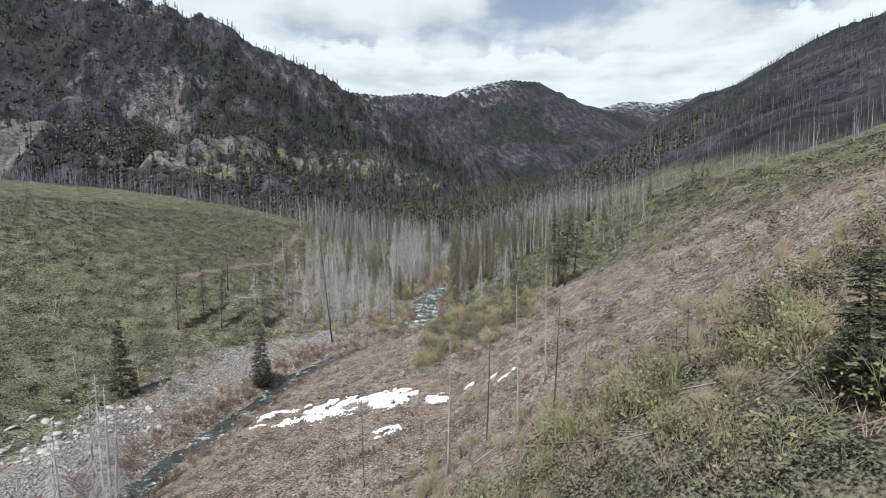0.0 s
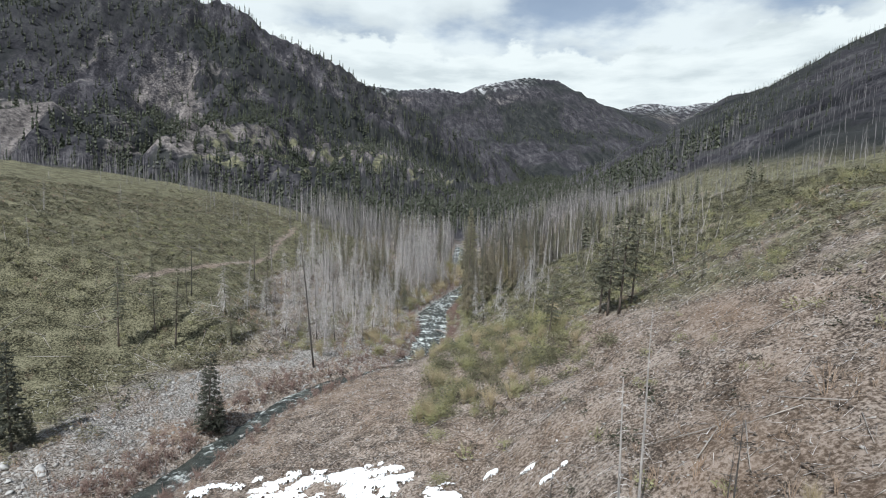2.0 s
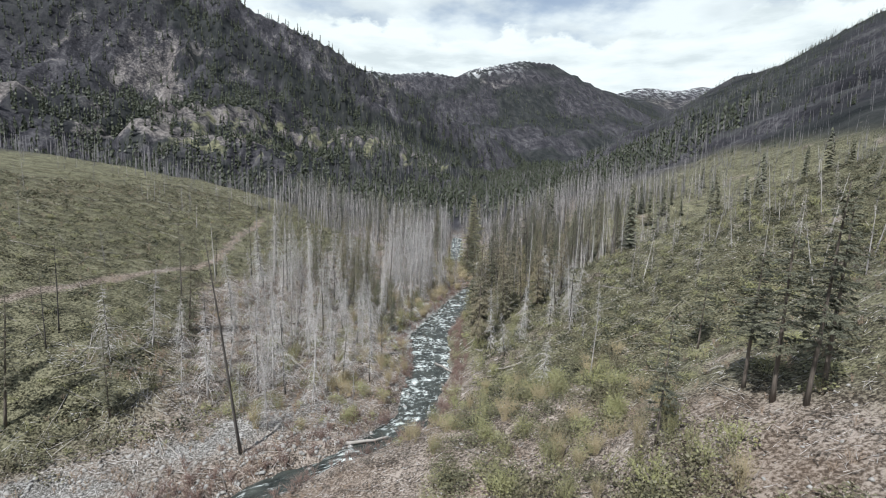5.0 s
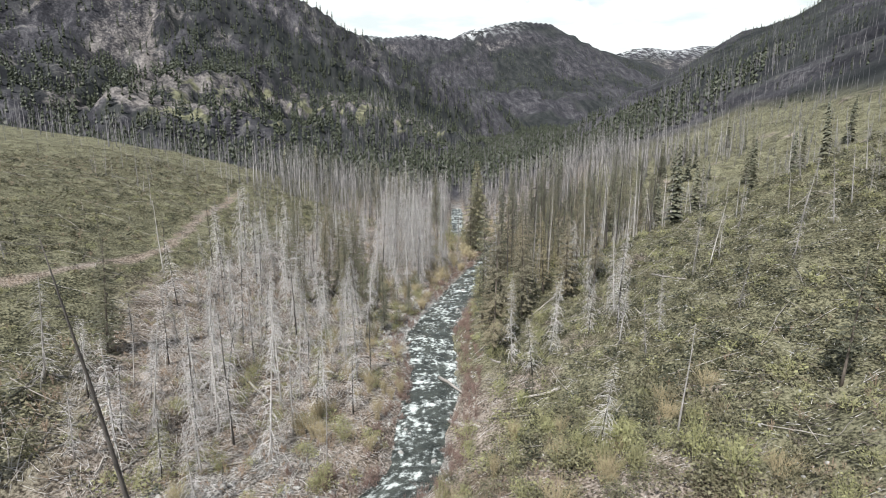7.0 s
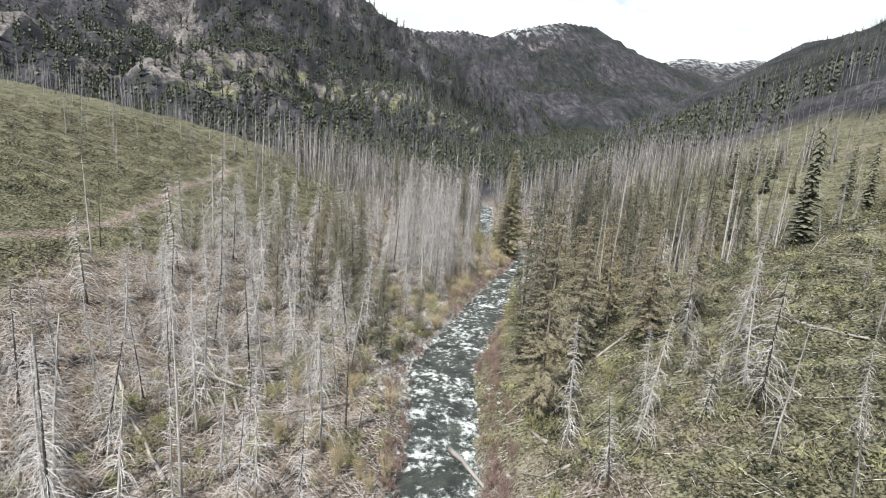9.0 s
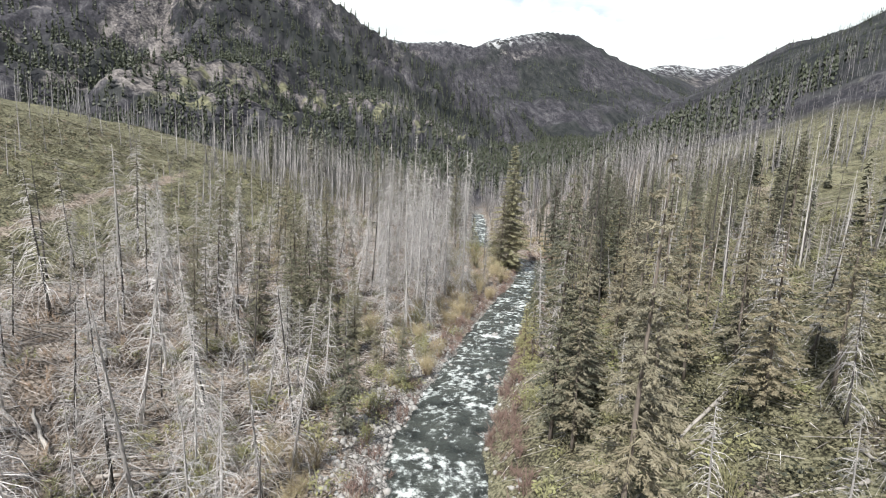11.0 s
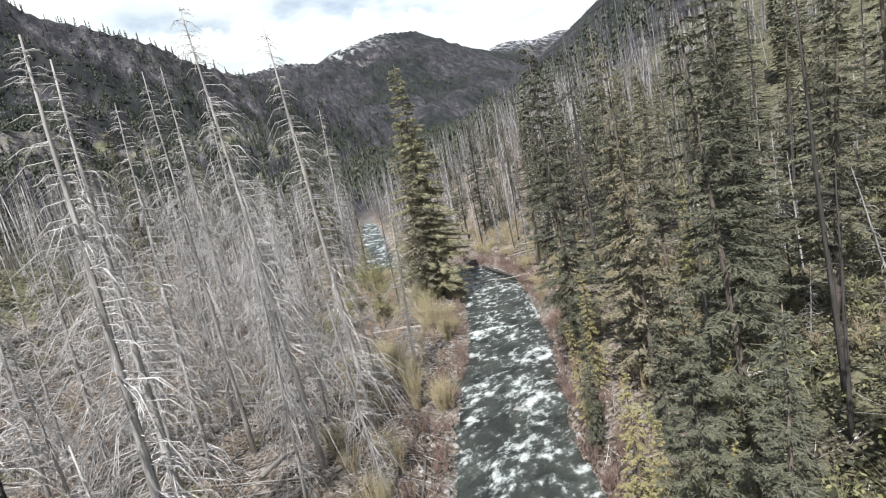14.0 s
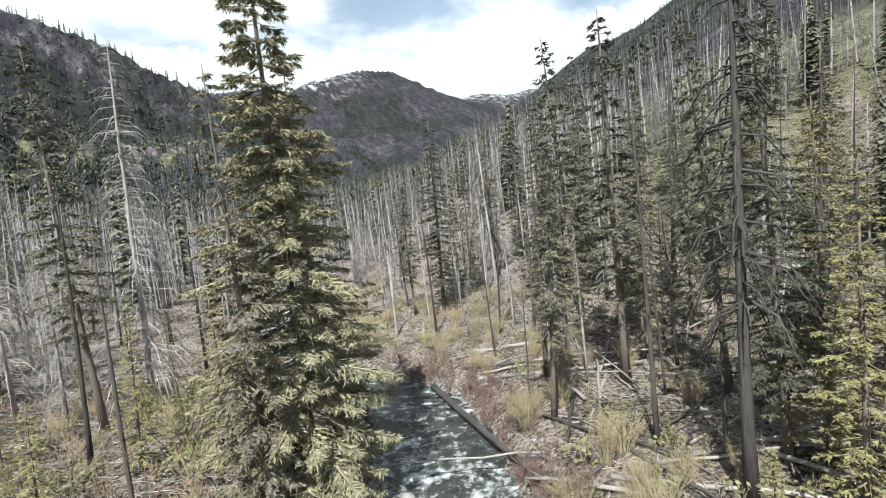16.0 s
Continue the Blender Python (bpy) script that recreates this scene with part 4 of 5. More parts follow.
# standing out from the rest: x, y, height
for x, y, h in [(-30.6, 80.6, 10.4), (-47.6, 71.6, 12.3), (-29.2, 80.9, 5), (-46.2, 72.4, 4)]:
    put_tree(BUSHY_FIRS, x, y, h, RNG)
put_tree(BUSHY_FIRS, 17.6, 20.0, 6.5, RNG, broad=1.7)
for x, y, h in [(20.5, 82.8, 14.1), (19.8, 84.9, 11.7), (19.7, 88.0, 10.4), (12.5, 85.5, 9.2), (24.4, 103.9, 9.1), (22.4, 84, 12.5)]:
    put_tree(OPEN_FIRS, x, y, h, RNG, broad=1.2)
for x, y, h in [(-38.7, 120.7, 13.8), (-36.9, 101.3, 9.5), (42, 44, 13), (-22, 163.3, 16.2), (-22.1, 175.8, 17), (-12.7, 146.3, 10.9), (-15.9, 148.4, 9.2), (-9.7, 156.2, 6.8), (-12.4, 158.3, 5.6), (-19.5, 160.5, 14), (2.6, 144.9, 19.4), (3.9, 143.2, 14)]:
    put_tree(FIR_KINDS, x, y, h, RNG)
for x, y, h in [(-24, 166, 13), (-18, 157.5, 12), (-21, 158, 11), (-25.5, 161, 12)]:
    put_tree(FIR_KINDS, x, y, h, RNG, broad=1.4)
for x, y, h in [(28.8, 79.5, 4.3), (-44.1, 97.2, 13.7), (-50.9, 93.7, 13.9), (-48, 98.2, 13.1)]:
    put_tree(THIN_KINDS, x, y, h, RNG)
for x, y, h in [(0.4, 37.2, 10.8), (3.7, 40.5, 9), (6, 38.2, 11.9), (8.2, 35.8, 9.4), (-6.7, 40.5, 7.9), (16.4, 32.7, 4.6), (16.2, 33.8, 3.6), (9.7, 46, 11.6), (12.7, 43.4, 4.1), (13.1, 103.4, 8.5), (-20.3, 119.7, 14),
                (23.9, 226, 10), (25.6, 220.6, 10.3), (19, 224.6, 8.2), (29.7, 214.2, 11.3), (-4.2, 239, 6.2), (14.9, 178.3, 15.4)]:
    put_tree(POLE_KINDS, x, y, h, RNG)
for x, y, h in [(17.4, 31.7, 3), (-9, 33, 6), (8.4, 105.3, 7.1), (-32.5, 107, 6.8), (-26.8, 143.3, 14.8), (-21.7, 143.5, 11.9), (-17.8, 172.5, 7.3), (5.1, 166, 11.7)]:
    put_tree(SNAG_KINDS, x, y, h, RNG)
for x, y, h in [(-8.9, 176.2, 19.5), (-14.3, 176.8, 22.5), (-3.9, 191.6, 23.5), (-6.6, 188, 23.7), (-10.7, 191.3, 21.4), (-10.5, 180.7, 19.6), (-14.1, 207.2, 25), (-10, 199.6, 21), (-3.9, 233.3, 24.4), (5.6, 162.6, 15.5)]:
    put_tree(BIG_SNAGS, x, y, h, RNG)
for x, y, h in [(-32, 45, 14), (-29, 42, 12), (-36, 44, 11), (-33.6, 46.2, 12.5), (-30.4, 43.6, 13), (-34.6, 43, 12)]:
    put_tree(BIG_SNAGS, x, y, h, RNG, broad=1.5)
put_tree(POLE_KINDS[1::2], -22.8, 100.2, 23, RNG, lean=(6, -8))
# the scorched and living trees of the right bank
put_tree(FINE_FADED, 3.0, 131.5, 20, RNG, lean=(0.6, -0.8))
for x, y, h in [(4.4, 218.6, 19), (9.7, 150, 13.7), (8.1, 141.4, 15), (14, 140, 12), (6, 149.5, 12), (11.5, 186, 18), (4.8, 147.2, 15)]:
    put_tree(FINE_FADED, x, y, h, RNG)
for x, y, h in [(15.4, 146, 11.3), (12, 146, 13), (18, 150, 12), (11, 156, 13), (-27.2, 151.5, 13), (-30.3, 181.7, 13.7), (-24.2, 172.5, 12.5), (-29.2, 175.7, 10.5), (-33.8, 205, 13), (7.2, 226, 22), (3.6, 142.6, 12)]:
    put_tree(FADED_KINDS, x, y, h, RNG)
for x, y, h in [(8.8, 176, 17), (10.8, 193.4, 21.5), (13.2, 190.2, 20), (17, 185, 21), (19.5, 187, 20), (15.4, 183, 16), (20.5, 183.5, 18), (25.4, 212.9, 19.2)]:
    put_tree(BIG_FIRS, x, y, h, RNG)
for x, y, h in [(19.4, 222.3, 17.9), (25.4, 223.9, 22.8), (30.1, 236.8, 25), (-5.8, 230.6, 23.2), (28.5, 219, 21)]:
    put_tree(THIN_KINDS, x, y, h, RNG)
for x, y, h in [(8.6, 176.7, 6.9), (11.3, 196.5, 7), (-2.2, 224.6, 9), (10.4, 243, 6)]:
    put_tree(GOLD_KINDS, x, y, h, RNG)
for x, y, h in [(24.4, 209.2, 13), (26.5, 212, 15), (19.6, 208.4, 4.6), (-1.5, 214, 8), (2.2, 223.5, 10)]:
    put_tree(GOLD_KINDS, x, y, h, RNG, broad=1.15)
put_tree(OLD_FIR, 6.2, 220.6, 27, RNG, lean=(0, 0), broad=1.1)
put_tree(BLACK_KINDS, 22.2, 211.8, 24, RNG, lean=(0.5, 0))

STANDS = [
    # kinds, count, y from, y to, out from, out to, low, high, gap
    (SNAG_KINDS, 78, 104, 162, -32, -4, 6, 13, 2.0),
    (POLE_KINDS, 14, 104, 165, -40, -5, 6, 12, 2.0),
    (BIG_SNAGS, 19, 168, 200, -21, -2.5, 9, 20, 2.2),
    (BIG_SNAGS, 9, 197, 214, -26, -12, 14, 20, 2.2),
    (SNAG_KINDS, 46, 150, 236, -38, -15, 8, 14, 1.9),
    (FADED_KINDS, 6, 156, 200, -38, -18, 7, 11, 2.6),
    (FIR_KINDS, 4, 160, 200, -36, -17, 9, 14, 2.6),
    (FIR_KINDS, 5, 150, 170, -14, -4, 5, 9, 2.6),
    (SNAG_KINDS, 14, 116, 150, 5, 22, 5, 11, 3.0),
    (BIG_FIRS, 4, 168, 206, 0.9, 3.5, 6, 11, 2.6),
    (GOLD_KINDS, 8, 160, 210, 0.9, 3.0, 4, 8, 2.4),
    (FADED_KINDS, 8, 140, 180, 4, 22, 8, 14, 3.0),
    (GOLD_KINDS, 4, 156, 212, 3, 18, 6, 12, 2.6),
    (BIG_FIRS, 8, 192, 250, 10, 26, 14, 21, 3.0),
    (FIR_KINDS, 16, 200, 258, 16, 44, 13, 21, 2.6),
    (FADED_KINDS, 7, 180, 250, 10, 36, 10, 18, 3.0),
    (THIN_KINDS, 14, 170, 262, 8, 42, 12, 21, 2.6),
    (SNAG_KINDS, 10, 175, 265, 8, 45, 6, 12, 2.4),
    (POLE_KINDS[1::2], 50, 165, 245, 5, 36, 9, 19, 2.0),
    (POLE_KINDS, 40, 152, 250, 8, 36, 8, 16, 2.0),
    (THIN_KINDS, 7, 214, 262, -34, -16, 13, 20, 2.6),
    (GOLD_KINDS, 9, 206, 246, -16, -5, 4, 9, 2.4),
    (BIG_SNAGS, 7, 228, 262, -30, -12, 14, 20, 2.8),
    (POLE_KINDS[1::2], 26, 215, 262, -34, -6, 9, 18, 2.2),
]
for kinds, count, ylo, yhi, dlo, dhi, low, top_h, gap in STANDS:
    for x, y in ring_points(RNG, count, ylo, yhi, dlo, dhi, gap, top_h, 6.0):
        put_tree(kinds, x, y, RNG.uniform(low, top_h), RNG)
for spec in BIG_SNAGS + SNAG_KINDS + POLE_KINDS + BLACK_KINDS + OLD_FIR + BIG_FIRS + FIR_KINDS + THIN_KINDS + GOLD_KINDS + FADED_KINDS + FINE_FADED + OPEN_FIRS + BUSHY_FIRS:
    if not spec["used"]:
        raise ValueError("a kind of tree stands nowhere")


# ================= woods further off =================
def on_ground(x, y):
    x, y = np.asarray(x, float), np.asarray(y, float)
    return np.stack([x, y, height(x, y)], -1)


def slim_snag(seed, branches, r, twigs):
    rng = np.random.RandomState(seed)
    b = Build()
    b.spike((0, 0, -0.04), (rng.normal(0, 0.008), rng.normal(0, 0.008), 1.0), r)
    for k in range(branches):
        f = rng.uniform(0.12, 0.97)
        a = rng.uniform(0, 6.28)
        o = np.array([np.cos(a), np.sin(a), 0])
        ln = 0.13 * (1 - f) ** 0.7 * rng.uniform(0.4, 1.3) + 0.012
        base = np.array([0, 0, f])
        tip = base + o * ln + np.array([0, 0, -ln * rng.uniform(0.2, 1.2)])
        b.spike(base, tip, r * 0.28)
        for q in range(twigs):
            m = base + (tip - base) * rng.uniform(0.3, 0.9)
            b.spike(m, m + (o * 0.3 + rng.normal(0, 0.5, 3) + np.array([0, 0, -0.7])) * ln * 0.5, r * 0.2)
    return b.arrays()


MID_SNAGS = [slim_snag(600 + k, 26, 0.011, 2) for k in range(5)]
FAR_SNAGS = [slim_snag(700 + k, 8, 0.012, 0) for k in range(4)]


def small_fir(seed, tiers=7, sides=7):
    rng = np.random.RandomState(seed)
    b = Build()
    b.spike((0, 0, -0.03), (0, 0, 1.0), 0.012)
    for k in range(tiers):
        f = 0.08 + 0.88 * k / tiers
        rad = 0.135 * (1 - f) ** 0.8 * rng.uniform(0.8, 1.15) + 0.012
        for q in range(sides):
            a = 2 * np.pi * (q + rng.rand() * 0.8) / sides
            ln = rad * rng.uniform(0.65, 1.3)
            o = np.array([np.cos(a), np.sin(a), 0])
            fz = f + rng.uniform(-0.3, 0.3) / tiers
            b.blade(np.array([0, 0, fz + 0.42 / tiers]), o * ln + np.array([0, 0, fz - rng.uniform(0.15, 0.45) / tiers]), rad * 6.0 / sides, (0, 0, 1))
    return b.arrays()


SMALL_FIRS = [small_fir(800 + k, 18, 10) for k in range(5)]
TINY_FIRS = [small_fir(820 + k, 4, 4) for k in range(4)]


def scatter(rng, count, xlo, xhi, ylo, yhi, keep):
    x, y = rng.uniform(xlo, xhi, count), rng.uniform(ylo, yhi, count)
    ok = keep(x, y, rng)
    return x[ok], y[ok]


def off_river(x, y, rng):
    return np.abs(x - river_x(y)) > river_w(y) / 2 + 1.5


def plant(templates, x, y, low, high_, rng, tilt=0.03, wide=1.0):
    h = rng.uniform(low, high_, len(x))
    return strewn(templates, on_ground(x, y), rng.uniform(0, 6.28, len(x)), np.stack([h * wide, h], -1), rng, tilt)


def both(*sets):
    vs, fs, n = [], [], 0
    for v, f in sets:
        vs.append(v)
        fs.append(f + n)
        n += len(v)
    return np.concatenate(vs), np.concatenate(fs)


def joined(trunk, crown, h):
    tv, tf = trunk.arrays()
    cv, cf = crown.arrays()
    return np.concatenate([tv, cv]) / h, np.concatenate([tf, cf + len(tv)])


RICH_SNAGS = [joined(*snag_arrays(14, 650 + k, 70, 0.06, 0.14, 1.0, 4, 5), 14.0) for k in range(4)]
R2 = np.random.RandomState(11)
x1, y1 = scatter(R2, 1600, -80, 100, 244, 400, off_river)
x2, y2 = scatter(R2, 150, 35, 150, 95, 260, off_river)
x3, y3 = scatter(R2, 230, -95, -25, 190, 330, lambda x, y, r: (r.rand(len(x)) < np.where(x < -60, 0.45, 1.0)))
x4, y4 = scatter(R2, 60, -150, -55, 90, 250, off_river)
x5, y5 = scatter(R2, 84, 4, 66, 112, 190, lambda x, y, r: np.abs(x - river_x(y)) > 14)
stuff("slope_snags", *both(plant(RICH_SNAGS, x5, y5, 4, 9, R2, 0.10), plant(RICH_SNAGS, *scatter(R2, 30, 20, 60, 180, 275, off_river), 7, 13, R2, 0.07)), SNAG_WOOD,
      "fire-killed grey conifers dotted over the brushy slope", "dead trees")
stuff("burnt_woods", *both(plant(MID_SNAGS, x1, y1, 8, 20, R2, 0.045), plant(MID_SNAGS, x2, y2, 4, 9, R2, 0.07), plant(MID_SNAGS, x3, y3, 5, 13, R2, 0.05), plant(MID_SNAGS, x4, y4, 4, 9, R2)),
      MID_WOOD, "dense stand of fire-killed grey conifers", "dead trees")
x1, y1 = scatter(R2, 3600, -130, 240, 400, 1000, lambda x, y, r: r.rand(len(x)) < 0.85)
x2, y2 = scatter(R2, 6500, 90, 440, 120, 1050, lambda x, y, r: r.rand(len(x)) < smooth(430, 150, x) * 0.7 + 0.3)
x3, y3 = scatter(R2, 900, -330, -110, 260, 560, lambda x, y, r: r.rand(len(x)) < 0.9)
stuff("distant_burnt_woods", *both(plant(FAR_SNAGS, x1, y1, 9, 20, R2, 0.04), plant(FAR_SNAGS, x2, y2, 5, 12, R2, 0.05), plant(FAR_SNAGS, x3, y3, 8, 16, R2, 0.05)),
      FAR_WOOD, "far hillside covered in fire-killed grey trunks", "dead trees")
x1, y1 = scatter(R2, 46, -70, 60, 268, 420, off_river)
x2, y2 = scatter(R2, 36, 30, 120, 150, 300, off_river)
stuff("conifer_woods", *both(plant(SMALL_FIRS, x1, y1, 12, 22, R2), plant(SMALL_FIRS, x2, y2, 7, 15, R2)), NEEDLES, "scattered living conifers up the valley", "conifers")


def wooded(x, y, r):
    z = height(x, y)
    _, hi = zones(x, y, z)
    return r.rand(len(x)) < np.clip(hi[:, 1] * 0.9 + 0.12, 0, 1) * (1 - 0.62 * np.clip(1.6 * hi[:, 0], 0, 1)) * (1 - 0.95 * np.clip(2.2 * hi[:, 3], 0, 1))


x1, y1 = scatter(R2, 16000, -1000, 250, 430, 1330, wooded)
x2, y2 = scatter(R2, 4000, 150, 470, 300, 1250, wooded)
x3, y3 = scatter(R2, 3400, -420, 200, 400, 900, lambda x, y, r: (r.rand(len(x)) < 0.6) & (zones(x, y, height(x, y))[1][:, 3] < 0.12))
stuff("mountain_woods", *both(plant(TINY_FIRS, x1, y1, 9, 19, R2), plant(TINY_FIRS, x2, y2, 3, 6.5, R2), plant(TINY_FIRS, x3, y3, 9, 18, R2)), FAR_NEEDLES,
      "dark conifer woods on the mountain sides", "conifers")
x1, y1 = scatter(R2, 5000, -900, 1400, 1700, 2700, lambda x, y, r: wooded(x, y, r) & (height(x, y) < 470 + 60 * r.rand(len(x))))
stuff("far_mountain_woods", *plant(TINY_FIRS, x1, y1, 11, 19, R2), FAR_NEEDLES, "dark woods on the far mountain", "conifers")


# ================= brush, deadfall and stones =================
def leaf_clump(seed, leaves, size=0.30, stems=5, flat=0.75):
    rng = np.random.RandomState(seed)
    b = Build()
    for k in range(stems):
        a = rng.uniform(0, 6.28)
        b.spike((0, 0, -0.1), (0.35 * np.cos(a), 0.35 * np.sin(a), rng.uniform(0.4, 0.8) * flat), 0.02)
    for k in range(leaves):
        a, e = rng.uniform(0, 6.28), np.arccos(rng.uniform(0.0, 1.0))
        rad = rng.uniform(0.55, 1.0) * rng.uniform(0.75, 1.05)
        c = np.array([np.cos(a) * np.sin(e) * rad * 0.62, np.sin(a) * np.sin(e) * rad * 0.62, np.cos(e) * rad * flat + 0.05])
        d = rng.normal(0, 1, 3)
        d[2] = abs(d[2]) * 0.6
        d = d / np.linalg.norm(d) * size * rng.uniform(0.6, 1.3)
        b.blade(c - d * 0.5, c + d * 0.5, size * rng.uniform(0.4, 0.75), rng.normal(0, 1, 3))
    return b.arrays()


def stem_clump(seed, stems, lean=0.45, r=0.012):
    rng = np.random.RandomState(seed)
    b = Build()
    for k in range(stems):
        a, ln = rng.uniform(0, 6.28), rng.uniform(0.55, 1.05)
        o = np.array([np.cos(a), np.sin(a), 0]) * rng.uniform(0.1, 1) * lean
        base = o * 0.25
        mid = base + o * ln * 0.5 + np.array([0, 0, ln * 0.6])
        b.spike(base + np.array([0, 0, -0.05]), mid, r * 1.3)
        for q in range(3):
            b.spike(mid - (mid - base) * rng.uniform(0, 0.5), mid + (o * rng.uniform(0.2, 1) + rng.normal(0, 0.12, 3) + np.array([0, 0, 0.35])) * ln, r)
    return b.arrays()


FINE_BRUSH = [leaf_clump(970 + k, 26, 0.17, 1, 0.7) for k in range(6)]
BUSHES = [leaf_clump(900 + k, 330, 0.085) for k in range(4)]
LOW_BRUSH = [leaf_clump(920 + k, 15, 0.27, 1, 0.65) for k in range(6)]
DRY = [stem_clump(930 + k, 5, 0.6, 0.016) for k in range(4)]
SPRING = [both(stem_clump(955 + k, 5, 0.5, 0.012), leaf_clump(957 + k, 36, 0.16, 0, 0.9)) for k in range(4)]
THICKET = [stem_clump(950 + k, 14, 0.55, 0.010) for k in range(4)]
TWIGGY = [stem_clump(940 + k, 60, 0.5, 0.005) for k in range(4)]
LEAFY_TWIGS = [both(stem_clump(960 + k, 22, 0.5, 0.006), leaf_clump(980 + k, 240, 0.075, 0, 0.95)) for k in range(4)]


def bush_kind(name, template, mat, label, group):
    v, f = template
    ob = tagged(new(name, tri_mesh(name, v, f, mat)), label, "shrub", group)
    return {"ob": ob, "used": False}


WILLOWS = [bush_kind("willow_bush", t, WILLOW, "yellow-green willow bush coming into leaf", "willow bushes beside the river") for t in LEAFY_TWIGS]
GREENS = [bush_kind("evergreen_bush", t, EVERGREEN, "dark olive evergreen bush on rough ground", "evergreen bushes") for t in BUSHES]
BARE = [bush_kind("bare_willow", t, GOLD_STEMS, "bare golden-brown willow stems on the bank", "bare willows on the river bank") for t in TWIGGY]


def put_bush(kinds, x, y, w, h, rng):
    spec = kinds[rng.randint(len(kinds))]
    m = pose(x, y, float(height(np.array(x), np.array(y))) - 0.05, 0, 0, rng.uniform(0, 360))
    if spec["used"]:
        ob = copy_thing(spec["ob"], m)
    else:
        ob, spec["used"] = spec["ob"], True
        ob.matrix_basis = m
    ob.scale = (w, w, h)


R3 = np.random.RandomState(23)
# the willow thicket beside the river, and the brush on the slope where the flight begins
for kinds, count, xlo, xhi, ylo, yhi, w, h in [(WILLOWS, 46, -4, 17, 73, 108, 2.6, 2.8), (GREENS, 90, -3, 17, 73, 110, 2.6, 2.3), (BARE, 44, -6, 18, 72, 112, 2.4, 2.4),
                                               (WILLOWS, 84, -6, 40, 12, 38, 3.2, 2.8), (GREENS, 105, 2, 40, 14, 35, 2.6, 2.2), (BARE, 90, -6, 42, 25, 42, 1.9, 1.8),
                                               (WILLOWS, 30, 22, 60, 60, 100, 2.6, 1.8), (GREENS, 40, 26, 75, 50, 110, 2.8, 1.8)]:
    for k in range(count):
        x, y = R3.uniform(xlo, xhi), R3.uniform(ylo, yhi)
        if x > 18 and y > 45 and x + 0.5 * y < 66:
            continue
        put_bush(kinds, x, y, w * R3.uniform(0.5, 1.3), h * R3.uniform(0.6, 1.3), R3)
BUSHES_AT = [
    # kinds, count, y from, y to, out from, out to, width, height
    (BARE, 40, 104, 172, -12, -0.8, 2.2, 2.6),
    (WILLOWS, 50, 106, 176, -22, -1.5, 2.4, 2.2),
    (BARE, 60, 172, 232, -8, -0.8, 2.4, 2.8),
    (BARE, 34, 200, 255, 1, 12, 2.6, 2.4),
    (BARE, 24, 236, 270, 4, 22, 3.0, 2.4),
    (WILLOWS, 34, 108, 180, 0.8, 12, 2.4, 2.4),
    (WILLOWS, 24, 208, 250, -16, -2, 2.6, 2.4),
    (BARE, 24, 208, 245, -18, -4, 2.4, 1.8),
    (BARE, 36, 168, 236, 1, 16, 2.4, 2.0),
    (GREENS, 40, 168, 240, 2, 26, 2.2, 1.4),
    (GREENS, 24, 170, 240, -22, -6, 2.2, 1.4),
    (GREENS, 20, 50, 110, -26, -10, 2.4, 1.7),
    (WILLOWS, 8, 60, 115, 14, 75, 2.2, 1.2),
    (WILLOWS, 24, 92, 116, 36, 90, 2.8, 1.8),
]
for kinds, count, ylo, yhi, dlo, dhi, w, h in BUSHES_AT:
    for k in range(count):
        y, d = R3.uniform(ylo, yhi), R3.uniform(dlo, dhi)
        hw = float(river_w(y)) / 2
        put_bush(kinds, float(river_x(y)) + d + (hw if d > 0 else -hw), y, w * R3.uniform(0.55, 1.3), h * R3.uniform(0.6, 1.3), R3)


def spread(rng, count, ylo, yhi, dlo, dhi, keep=None):
    y, d = rng.uniform(ylo, yhi, count), rng.uniform(dlo, dhi, count)
    x = river_x(y) + d + np.where(d > 0, 1, -1) * river_w(y) / 2
    if keep is not None:
        ok = keep(x, y, d)
        x, y = x[ok], y[ok]
    return x, y


def no_trail(x, y, d):
    return (np.abs(x - np.interp(y, TRAIL_Y, TRAIL_X)) > 1.25) & (R3.rand(len(x)) < 0.74 + 0.4 * (fnoise(x / 4, y / 4, 3, 77) - 0.35))


def hill_only(x, y, d):
    return no_trail(x, y, d) & ((d > 0) | (y < 106) | (d < np.interp(y, [106, 130], [-24, -34]) + 10 * (fnoise(x / 8, y / 8, 2, 78) - 0.5)))


sets = []
for count, ylo, yhi, dlo, dhi, low, top_h in [(13000, 55, 240, -115, -13, 0.45, 1.1), (3000, 200, 330, -130, -18, 0.6, 1.2), (11500, 104, 210, 4, 75, 0.45, 1.1), (2600, 150, 330, 30, 130, 0.6, 1.3), (900, 45, 110, 60, 120, 0.5, 1.2)]:
    x, y = spread(R3, count, ylo, yhi, dlo, dhi, hill_only)
    h = R3.uniform(low, top_h, len(x))
    sets.append(strewn(FINE_BRUSH if dlo == 4 else LOW_BRUSH, on_ground(x, y), R3.uniform(0, 6.28, len(x)), np.stack([h * R3.uniform(1.2, 2.0, len(x)), h], -1), R3))
SHRUBS = [leaf_clump(990 + k, 34, 0.21, 2, 0.85) for k in range(4)]
dark = []
for count, ylo, yhi, dlo, dhi in [(2700, 60, 240, -115, -14), (3600, 104, 200, 5, 75), (260, 48, 110, 40, 110)]:
    x, y = spread(R3, count, ylo, yhi, dlo, dhi, hill_only)
    h = 0.55 + 1.0 * R3.rand(len(x)) ** 2
    dark.append(strewn(SHRUBS, on_ground(x, y), R3.uniform(0, 6.28, len(x)), np.stack([h * R3.uniform(0.9, 1.5, len(x)), h], -1), R3))
